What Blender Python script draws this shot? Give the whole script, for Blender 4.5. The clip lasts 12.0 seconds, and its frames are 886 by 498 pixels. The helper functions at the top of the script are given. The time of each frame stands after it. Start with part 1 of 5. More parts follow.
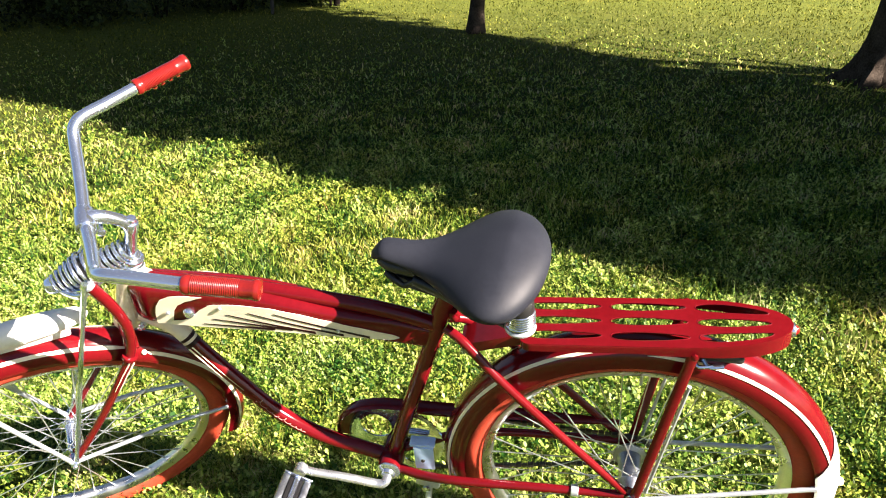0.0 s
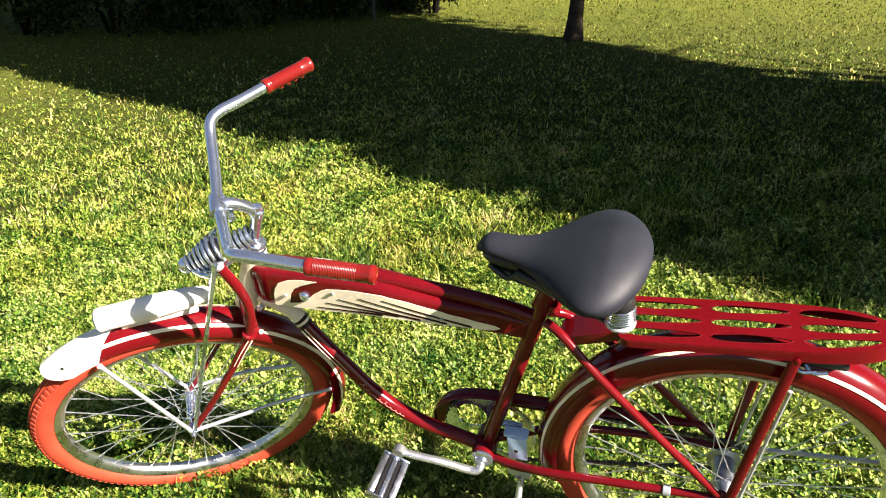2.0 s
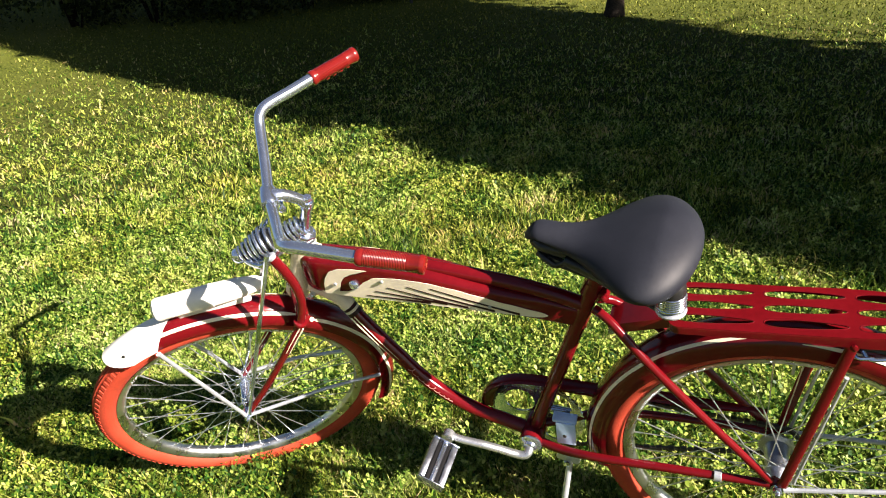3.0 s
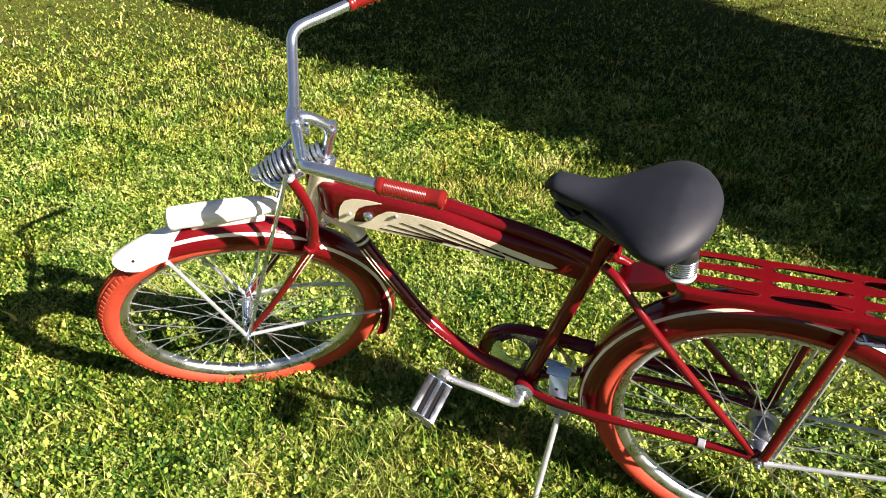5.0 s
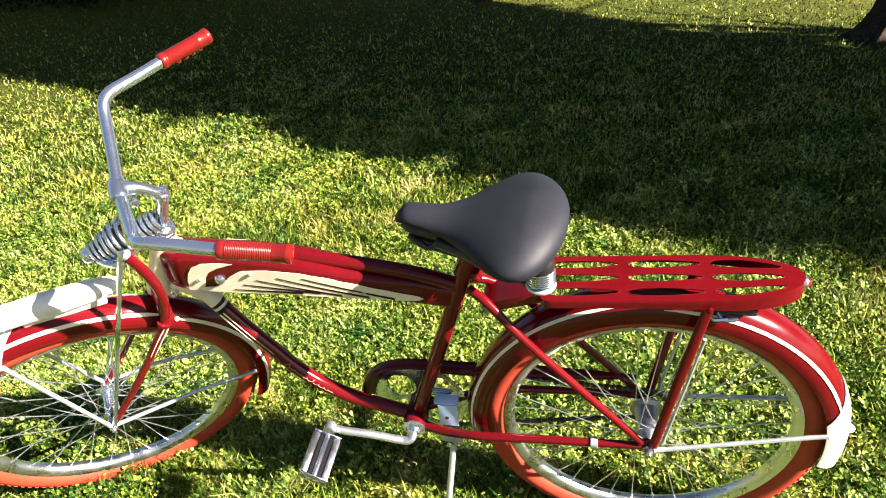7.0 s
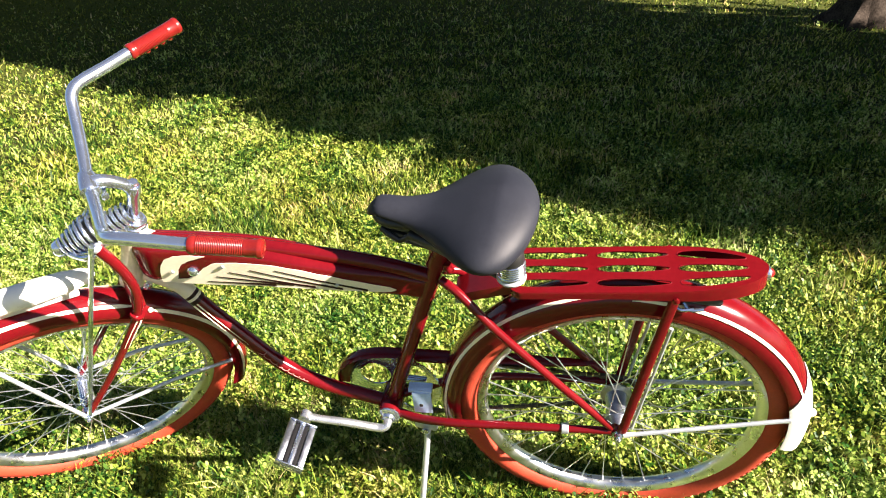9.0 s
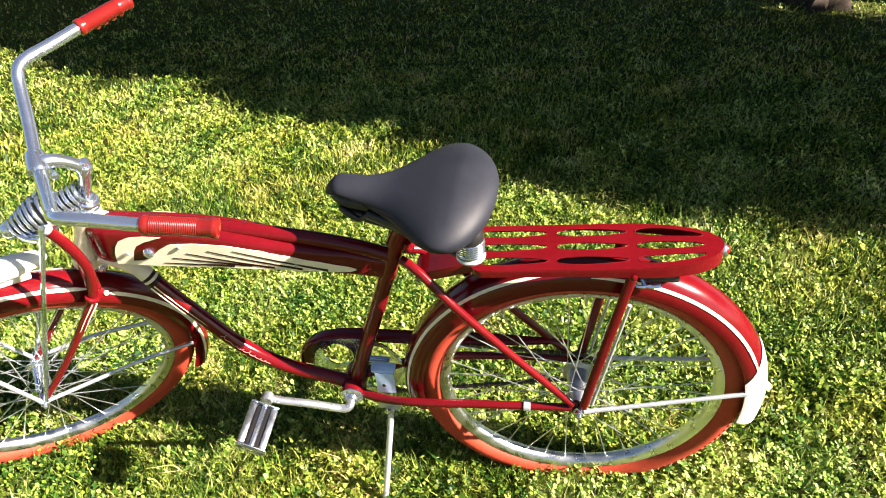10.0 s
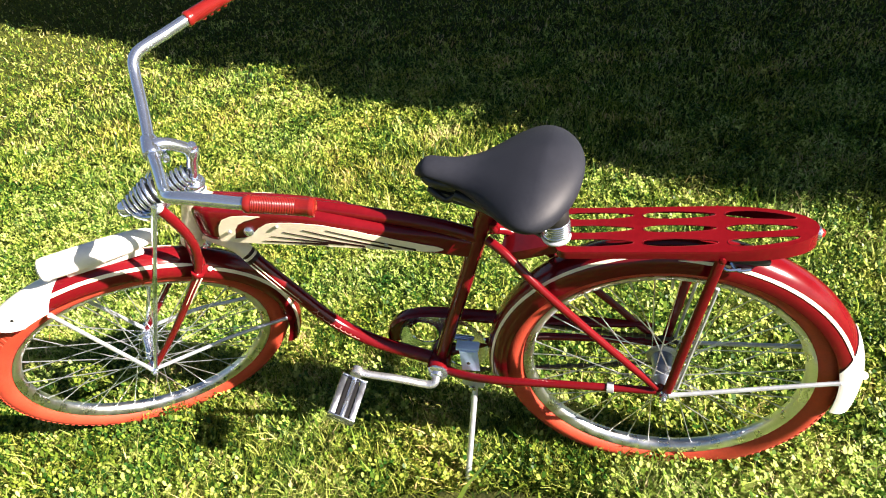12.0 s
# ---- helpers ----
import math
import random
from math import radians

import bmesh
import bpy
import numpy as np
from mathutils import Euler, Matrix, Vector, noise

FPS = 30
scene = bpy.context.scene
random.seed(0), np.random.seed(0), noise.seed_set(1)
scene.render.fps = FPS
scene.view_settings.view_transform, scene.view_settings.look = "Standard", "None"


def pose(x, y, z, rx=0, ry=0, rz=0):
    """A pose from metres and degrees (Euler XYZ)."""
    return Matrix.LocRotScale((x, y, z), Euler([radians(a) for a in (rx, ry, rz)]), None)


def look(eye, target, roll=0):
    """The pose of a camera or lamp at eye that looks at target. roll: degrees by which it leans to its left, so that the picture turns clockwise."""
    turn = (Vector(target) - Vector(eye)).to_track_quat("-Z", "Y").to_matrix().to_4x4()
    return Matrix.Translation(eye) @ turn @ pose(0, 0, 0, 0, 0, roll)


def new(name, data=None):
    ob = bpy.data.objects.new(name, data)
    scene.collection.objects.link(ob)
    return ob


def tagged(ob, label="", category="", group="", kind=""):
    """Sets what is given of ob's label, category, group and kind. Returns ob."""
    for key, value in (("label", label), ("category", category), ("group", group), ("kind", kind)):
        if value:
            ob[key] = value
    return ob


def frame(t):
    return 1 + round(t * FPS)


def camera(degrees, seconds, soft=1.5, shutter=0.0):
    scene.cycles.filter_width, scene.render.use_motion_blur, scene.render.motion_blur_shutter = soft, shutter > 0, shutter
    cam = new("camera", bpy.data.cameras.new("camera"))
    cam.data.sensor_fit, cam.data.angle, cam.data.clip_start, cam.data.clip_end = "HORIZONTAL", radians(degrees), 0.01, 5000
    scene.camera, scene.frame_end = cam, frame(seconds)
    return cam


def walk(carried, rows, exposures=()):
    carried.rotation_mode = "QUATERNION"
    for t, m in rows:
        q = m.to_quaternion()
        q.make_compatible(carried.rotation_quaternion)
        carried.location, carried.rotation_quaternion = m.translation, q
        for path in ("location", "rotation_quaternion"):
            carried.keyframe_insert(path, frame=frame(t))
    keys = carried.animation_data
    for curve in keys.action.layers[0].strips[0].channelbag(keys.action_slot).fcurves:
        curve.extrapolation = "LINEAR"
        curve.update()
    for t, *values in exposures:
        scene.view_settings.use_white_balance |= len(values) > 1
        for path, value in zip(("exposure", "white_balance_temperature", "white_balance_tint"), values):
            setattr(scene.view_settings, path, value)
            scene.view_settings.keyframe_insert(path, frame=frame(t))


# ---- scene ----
cam = camera(62.91, 12.0, 1.05)
# seconds, place, turn (degrees)
PATH = [
    (0.0, -0.2148, -1.1871, 1.3232, 63.675, -1.732, 10.465),
    (0.5, -0.2273, -1.2012, 1.3153, 65.922, -1.816, 12.643),
    (0.8, -0.2311, -1.2090, 1.3401, 68.857, 0.047, 14.103),
    (1.0, -0.2264, -1.2084, 1.3313, 67.272, 0.076, 13.183),
    (1.4, -0.2272, -1.2552, 1.3372, 63.546, -0.243, 20.208),
    (1.5, -0.2380, -1.2567, 1.3158, 65.866, -2.211, 17.177),
    (2.0, -0.2309, -1.2540, 1.3274, 64.074, -0.723, 17.556),
    (2.1, -0.2345, -1.2560, 1.3275, 64.488, -0.299, 17.459),
    (2.2, -0.2489, -1.2316, 1.3299, 65.020, -2.243, 13.593),
    (2.5, -0.2464, -1.2526, 1.3383, 63.886, 0.196, 19.604),
    (3.0, -0.2433, -1.2602, 1.3437, 62.566, 1.369, 20.039),
    (3.2, -0.2398, -1.2741, 1.3432, 62.758, 1.022, 20.499),
    (4.8, -0.2621, -1.2836, 1.3269, 60.260, -4.572, 22.298),
    (5.0, -0.2589, -1.2918, 1.3173, 59.186, -4.466, 23.320),
    (5.5, -0.2475, -1.2723, 1.3159, 60.351, -3.124, 17.008),
    (6.0, -0.2460, -1.2648, 1.3168, 59.791, -3.136, 16.678),
    (6.5, -0.2453, -1.2545, 1.3191, 61.994, -1.233, 13.303),
    (7.0, -0.2273, -1.2348, 1.3275, 61.471, -0.292, 10.564),
    (7.5, -0.2276, -1.2310, 1.3267, 61.522, -0.011, 9.361),
    (7.7, -0.2329, -1.2189, 1.3424, 60.028, 0.751, 8.616),
    (9.3, -0.2018, -1.2323, 1.3538, 59.643, -1.783, 8.687),
    (9.5, -0.1953, -1.2277, 1.3443, 59.280, -2.624, 7.123),
    (10.0, -0.1952, -1.2282, 1.3456, 58.498, -1.673, 6.872),
    (10.5, -0.1974, -1.2344, 1.3529, 57.496, -0.290, 9.377),
    (11.0, -0.2022, -1.2474, 1.3624, 57.845, 1.449, 12.725),
    (11.2, -0.2001, -1.2689, 1.3710, 57.615, 3.037, 16.073),
    (11.5, -0.2027, -1.2541, 1.3514, 57.238, -0.153, 12.186),
    (12.0, -0.1967, -1.2585, 1.3537, 57.321, 1.221, 12.725),
]
SUN = Vector((1.40, -0.38, 1.0)).normalized()
walk(cam, [(t, pose(*p)) for t, *p in PATH], [(0.0, 2.65), (0.8, 2.67), (1.5, 2.2), (2.0, 2.3), (2.5, 2.32), (3.0, 2.0), (5.0, 1.97), (6.5, 2.3), (7.5, 2.55), (9.5, 2.53), (10.5, 2.59), (11.0, 2.5), (11.5, 2.31), (12.0, 2.37)])

# ---- sky and sun ----
world = bpy.data.worlds.new("sky")
scene.world = world
world.use_nodes = True
wn = world.node_tree.nodes
sky = wn.new("ShaderNodeTexSky")
sky.sky_type = "NISHITA"
sky.sun_disc = False
sky.sun_elevation = math.asin(SUN.z)
sky.sun_rotation = math.atan2(SUN.x, SUN.y)
sky.air_density, sky.dust_density, sky.ozone_density = 1.0, 1.2, 1.5
world.node_tree.links.new(sky.outputs[0], wn["Background"].inputs[0])
wn["Background"].inputs[1].default_value = 0.0190
lamp = bpy.data.lights.new("sun", "SUN")
lamp.energy, lamp.angle, lamp.color = 5.0, radians(0.53), (1.0, 0.855, 0.745)
sun = new("sun", lamp)
sun.matrix_world = look(SUN * 60, (0, 0, 0))


# ---- materials ----
def material(name, base, rough=0.5, metal=0.0, coat=0.0, vary=0.0, scale=30.0, bump=0.0, bump_scale=200.0, rough_vary=0.0, fleck=None, gloss=0.5):
    """A principled material with colour variation at two scales, uneven gloss and fine relief."""
    m = bpy.data.materials.new(name)
    m.use_nodes = True
    n, l = m.node_tree.nodes, m.node_tree.links
    b = n["Principled BSDF"]
    b.inputs["Base Color"].default_value = (*base, 1)
    b.inputs["Roughness"].default_value = rough
    b.inputs["Metallic"].default_value = metal
    b.inputs["Specular IOR Level"].default_value = gloss
    b.inputs["Coat Weight"].default_value = coat
    b.inputs["Coat Roughness"].default_value = 0.06
    tc = n.new("ShaderNodeTexCoord")
    if vary:
        a = n.new("ShaderNodeTexNoise")
        a.inputs["Scale"].default_value, a.inputs["Detail"].default_value = scale, 8
        c = n.new("ShaderNodeTexNoise")
        c.inputs["Scale"].default_value, c.inputs["Detail"].default_value = scale * 9, 4
        s = n.new("ShaderNodeMath")
        s.operation = "ADD"
        l.new(tc.outputs["Object"], a.inputs["Vector"])
        l.new(tc.outputs["Object"], c.inputs["Vector"])
        l.new(a.outputs["Fac"], s.inputs[0])
        l.new(c.outputs["Fac"], s.inputs[1])
        r = n.new("ShaderNodeMapRange")
        r.inputs["From Min"].default_value, r.inputs["From Max"].default_value = 0.7, 1.3
        l.new(s.outputs[0], r.inputs["Value"])
        mix = n.new("ShaderNodeMix")
        mix.data_type = "RGBA"
        dark = tuple(max(0.0, v * (1 - vary)) for v in base)
        light = tuple(min(1.0, v * (1 + vary)) for v in (fleck or base))
        mix.inputs[6].default_value, mix.inputs[7].default_value = (*dark, 1), (*light, 1)
        l.new(r.outputs[0], mix.inputs[0])
        l.new(mix.outputs[2], b.inputs["Base Color"])
        if rough_vary:
            rr = n.new("ShaderNodeMapRange")
            rr.inputs["From Min"].default_value, rr.inputs["From Max"].default_value = 0.3, 0.7
            rr.inputs["To Min"].default_value, rr.inputs["To Max"].default_value = max(0.02, rough - rough_vary), rough + rough_vary
            l.new(a.outputs["Fac"], rr.inputs["Value"])
            l.new(rr.outputs[0], b.inputs["Roughness"])
    if bump:
        t = n.new("ShaderNodeTexNoise")
        t.inputs["Scale"].default_value, t.inputs["Detail"].default_value = bump_scale, 6
        l.new(tc.outputs["Object"], t.inputs["Vector"])
        k = n.new("ShaderNodeBump")
        k.inputs["Strength"].default_value, k.inputs["Distance"].default_value = bump, 0.002
        l.new(t.outputs["Fac"], k.inputs["Height"])
        l.new(k.outputs[0], b.inputs["Normal"])
    return m


def leafy(name, dark, mid, light, through_light=0.35, rough=0.55, patch_scale=0.9, dry=None, spread=0.2):
    """Leaf or blade: each island its own green, with broad patches, and some light passing through."""
    m = bpy.data.materials.new(name)
    m.use_nodes = True
    n, l = m.node_tree.nodes, m.node_tree.links
    b = n["Principled BSDF"]
    b.inputs["Roughness"].default_value = rough
    b.inputs["Specular IOR Level"].default_value = 0.12
    g = n.new("ShaderNodeNewGeometry")
    ramp = n.new("ShaderNodeValToRGB")
    e = ramp.color_ramp.elements
    e[0].color, e[1].color = (*dark, 1), (*light, 1)
    e[0].position, e[1].position = 0.12, 0.97
    k = e.new(0.55)
    k.color = (*mid, 1)
    if dry:
        d = e.new(1.0)
        d.color = (*dry, 1)
    tc = n.new("ShaderNodeTexCoord")
    p = n.new("ShaderNodeTexNoise")
    p.inputs["Scale"].default_value, p.inputs["Detail"].default_value = patch_scale, 5
    l.new(tc.outputs["Object"], p.inputs["Vector"])
    mr = n.new("ShaderNodeMapRange")
    mr.inputs["From Min"].default_value, mr.inputs["From Max"].default_value = 0.3, 0.7
    mr.inputs["To Min"].default_value, mr.inputs["To Max"].default_value = -spread, spread
    l.new(p.outputs["Fac"], mr.inputs["Value"])
    add = n.new("ShaderNodeMath")
    add.operation, add.use_clamp = "ADD", True
    l.new(g.outputs["Random Per Island"], add.inputs[0])
    l.new(mr.outputs[0], add.inputs[1])
    l.new(add.outputs[0], ramp.inputs[0])
    # yellower and bluer patches
    q = n.new("ShaderNodeTexNoise")
    q.inputs["Scale"].default_value, q.inputs["Detail"].default_value = patch_scale * 0.62, 4
    l.new(tc.outputs["Object"], q.inputs["Vector"])
    qr = n.new("ShaderNodeMapRange")
    qr.inputs["From Min"].default_value, qr.inputs["From Max"].default_value = 0.36, 0.64
    l.new(q.outputs["Fac"], qr.inputs["Value"])
    tint = n.new("ShaderNodeMix")
    tint.data_type = "RGBA"
    tint.inputs[6].default_value, tint.inputs[7].default_value = (1.14, 1.00, 0.86, 1), (0.92, 1.00, 1.10, 1)
    l.new(qr.outputs[0], tint.inputs[0])
    hue = n.new("ShaderNodeMix")
    hue.data_type, hue.blend_type = "RGBA", "MULTIPLY"
    hue.inputs[0].default_value = 1.0
    l.new(ramp.outputs[0], hue.inputs[6])
    l.new(tint.outputs[2], hue.inputs[7])
    l.new(hue.outputs[2], b.inputs["Base Color"])
    t = n.new("ShaderNodeBsdfTranslucent")
    l.new(hue.outputs[2], t.inputs[0])
    mix = n.new("ShaderNodeMixShader")
    mix.inputs[0].default_value = through_light
    l.new(b.outputs[0], mix.inputs[1])
    l.new(t.outputs[0], mix.inputs[2])
    l.new(mix.outputs[0], n["Material Output"].inputs[0])
    return m


RED = material("red_enamel", (0.100, 0.0030, 0.0055), 0.15, 0, 0, 0.12, 12, 0.02, 60, 0.05, gloss=0.45)
CREAM = material("cream_enamel", (0.84, 0.77, 0.60), 0.28, 0, 0, 0.05, 14, rough_vary=0.05)
WHITE = material("white_enamel", (0.88, 0.87, 0.84), 0.32, 0, 0, 0.03, 18, rough_vary=0.05)
# the sky's blue reflection is put into the plating's base colour
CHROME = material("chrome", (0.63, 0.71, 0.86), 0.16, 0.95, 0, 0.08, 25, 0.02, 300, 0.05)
ZINC = material("dull_zinc_plate", (0.52, 0.56, 0.62), 0.42, 0.65, 0, 0.12, 40, 0.05, 260, 0.08)
RIM = material("brushed_rim_steel", (0.68, 0.71, 0.74), 0.30, 1.0, 0, 0.10, 30, 0.04, 300, 0.08)
ALLOY = material("satin_plated_steel", (0.66, 0.69, 0.73), 0.30, 0.9, 0, 0.08, 40, 0.04, 260, 0.08)
DARKSTEEL = material("greasy_dark_steel", (0.07, 0.065, 0.06), 0.45, 0.8, 0, 0.3, 60, 0.1, 200)
# blue sky sheen on the bracket is put into the base colour
PALE = material("plated_sheet_with_sky_blue", (0.46, 0.62, 0.90), 0.35, 0.1, 0, 0.12, 40, 0.05, 260, 0.08)
HUBSTEEL = material("dull_hub_steel", (0.36, 0.39, 0.45), 0.38, 1.0, 0, 0.2, 40, 0.05, 260, 0.08)
TYRE = material("terracotta_rubber", (0.36, 0.037, 0.013), 0.72, 0, 0, 0.16, 18, 0.25, 350, 0.08)
GRIP = material("red_grip_rubber", (0.135, 0.008, 0.007), 0.22, 0, 0.3, 0.10, 40, 0.05, 300)
VINYL = material("charcoal_vinyl", (0.0130, 0.0150, 0.0220), 0.55, 0, 0, 0.12, 20, 0.12, 900, 0.05, gloss=0.24)
BLACK = material("black_painted_steel", (0.012, 0.012, 0.013), 0.4, 0, 0.2, 0.2, 40)
RUBBER = material("black_rubber", (0.006, 0.006, 0.007), 0.8, 0, 0, 0.2, 40, 0.2, 400, gloss=0.12)
JEWEL = material("red_reflector", (0.5, 0.01, 0.01), 0.12, 0, 1.0, 0.05, 60)
MAROON = material("dark_maroon_lining", (0.016, 0.003, 0.004), 0.40, 0, 0, 0.1, 40, gloss=0.25)
SCRIPT = material("pale_rose_lettering", (0.42, 0.20, 0.17), 0.4, 0, 0, 0.05, 60)


# ---- shaping helpers ----
def part(name, bm, mat, parent, label="", m=None, smooth=True):
    """Link a bmesh as one mesh object under a thing or a part."""
    me = bpy.data.meshes.new(name)
    bmesh.ops.recalc_face_normals(bm, faces=bm.faces)
    bm.to_mesh(me)
    bm.free()
    me.materials.append(mat)
    if smooth:
        for p in me.polygons:
            p.use_smooth = True
        me.set_sharp_from_angle(angle=radians(38))
    ob = new(name, me)
    ob.parent = parent
    if m is not None:
        ob.matrix_basis = m
    return tagged(ob, label)


def spline(pts, n=8):
    """A smooth line through the points."""
    p = [Vector(q) for q in pts]
    out = []
    for i in range(len(p) - 1):
        a, b = p[max(i - 1, 0)], p[min(i + 2, len(p) - 1)]
        for k in range(n):
            t = k / n
            out.append(0.5 * ((2 * p[i]) + (p[i + 1] - a) * t + (2 * a - 5 * p[i] + 4 * p[i + 1] - b) * t * t + (3 * p[i] - a - 3 * p[i + 1] + b) * t ** 3))
    out.append(p[-1])
    return out


def tube(bm, pts, radius, seg=12, squash=1.0, closed=False):
    """Sweep a round section along a line. radius: a number, or one for each share of the way."""
    p = [Vector(q) for q in pts]
    n = len(p)
    rings, normal = [], None
    for i, q in enumerate(p):
        d = (p[(i + 1) % n] - p[i - 1]) if closed else (p[min(i + 1, n - 1)] - p[max(i - 1, 0)])
        d.normalize()
        if normal is None:
            normal = d.cross(Vector((0, 1, 0)))
            if normal.length < 0.1:
                normal = d.cross(Vector((1, 0, 0)))
        normal = (normal - d * normal.dot(d)).normalized()
        side = d.cross(normal)
        r = radius(i / (n - 1)) if callable(radius) else radius
        rings.append([bm.verts.new(q + (normal * math.cos(a) * r + side * math.sin(a) * r * squash)) for a in (2 * math.pi * k / seg for k in range(seg))])
    for i in range(n if closed else n - 1):
        a, b = rings[i], rings[(i + 1) % n]
        for k in range(seg):
            bm.faces.new((a[k], a[(k + 1) % seg], b[(k + 1) % seg], b[k]))
    if not closed:
        bm.faces.new(rings[0][::-1])
        bm.faces.new(rings[-1])
    return bm


def lathe(bm, profile, seg=32, m=Matrix(), closed=False):
    """Turn a profile of (radius, height) about the local z axis."""
    rings = []
    for r, h in profile:
        rings.append([bm.verts.new(m @ Vector((r * math.cos(a), r * math.sin(a), h))) for a in (2 * math.pi * k / seg for k in range(seg))])
    count = len(rings)
    for i in range(count if closed else count - 1):
        a, b = rings[i], rings[(i + 1) % count]
        for k in range(seg):
            bm.faces.new((a[k], a[(k + 1) % seg], b[(k + 1) % seg], b[k]))
    if not closed:
        bm.faces.new(rings[0][::-1])
        bm.faces.new(rings[-1])
    return bm


def block(bm, size, m=Matrix(), bevel=0.002):
    """A box with rounded edges."""
    made = bmesh.ops.create_cube(bm, size=1, matrix=m @ Matrix.Diagonal((*size, 1)))
    if bevel:
        edges = list({e for v in made["verts"] for e in v.link_edges})
        bmesh.ops.bevel(bm, geom=edges, offset=bevel, segments=2, affect="EDGES", profile=0.5)
    return bm


def along(a, b):
    """A frame at a whose z axis points to b."""
    a, b = Vector(a), Vector(b)
    return Matrix.Translation(a) @ (b - a).to_track_quat("Z", "Y").to_matrix().to_4x4()


def slab(bm, outline, holes=(), thick=0.002, m=Matrix()):
    """A plate of that thickness from an outline and holes in its plane."""
    edges = []
    for loop in (outline, *holes):
        vs = [bm.verts.new((x, y, 0)) for x, y in loop]
        edges += [bm.edges.new((vs[i], vs[(i + 1) % len(vs)])) for i in range(len(vs))]
    faces = [f for f in bmesh.ops.triangle_fill(bm, use_beauty=True, use_dissolve=False, edges=edges)["geom"] if isinstance(f, bmesh.types.BMFace)]
    up = bmesh.ops.extrude_face_region(bm, geom=faces)["geom"]
    bmesh.ops.translate(bm, vec=(0, 0, thick), verts=[v for v in up if isinstance(v, bmesh.types.BMVert)])
    bmesh.ops.transform(bm, matrix=m, verts=bm.verts)
    return bm


def shell(bm, surface, us, vs, thick=0.0015):
    """A sheet surface(u, v) with thickness."""
    grid = [[bm.verts.new(surface(u, v)) for v in vs] for u in us]
    for i in range(len(us) - 1):
        for k in range(len(vs) - 1):
            bm.faces.new((grid[i][k], grid[i + 1][k], grid[i + 1][k + 1], grid[i][k + 1]))
    bmesh.ops.recalc_face_normals(bm, faces=bm.faces)
    bmesh.ops.solidify(bm, geom=bm.faces[:], thickness=thick)
    return bm


def steps(a, b, n):
    return [a + (b - a) * i / n for i in range(n + 1)]


def B():
    return bmesh.new()


# ---- the lie of the land ----
SLOPE = math.tan(radians(4.0))


def ground_height(x, y):
    r = math.hypot(x + 0.5, y)
    w = min(1.0, max(0.0, (14 - r) / 11))
    w = w * w * (3 - 2 * w)
    return SLOPE * x * w


# ---- the bicycle ----
bicycle = tagged(new("bicycle"), "red vintage cruiser bicycle leaning on its kickstand on grass", "bicycle")
bicycle.matrix_basis = pose(0, 0, 0, 0, -4.0, 0) @ pose(0, 0, 0, 11.0, 0, 0)
HUB = 0.335                      # wheel radius, so the hub's height
HEAD = radians(62.94)            # head angle
HEAD_DIR = Vector((math.cos(HEAD), 0, math.sin(HEAD)))
# axes of the steered parts, from the front hub
FRONT = Matrix.Translation((-1.1810, -0.0555, 0.3300)) @ Matrix.Rotation(0.6219, 4, HEAD_DIR)
REAR = Matrix.Translation((0, 0, HUB))
STEM_Y = 0.025


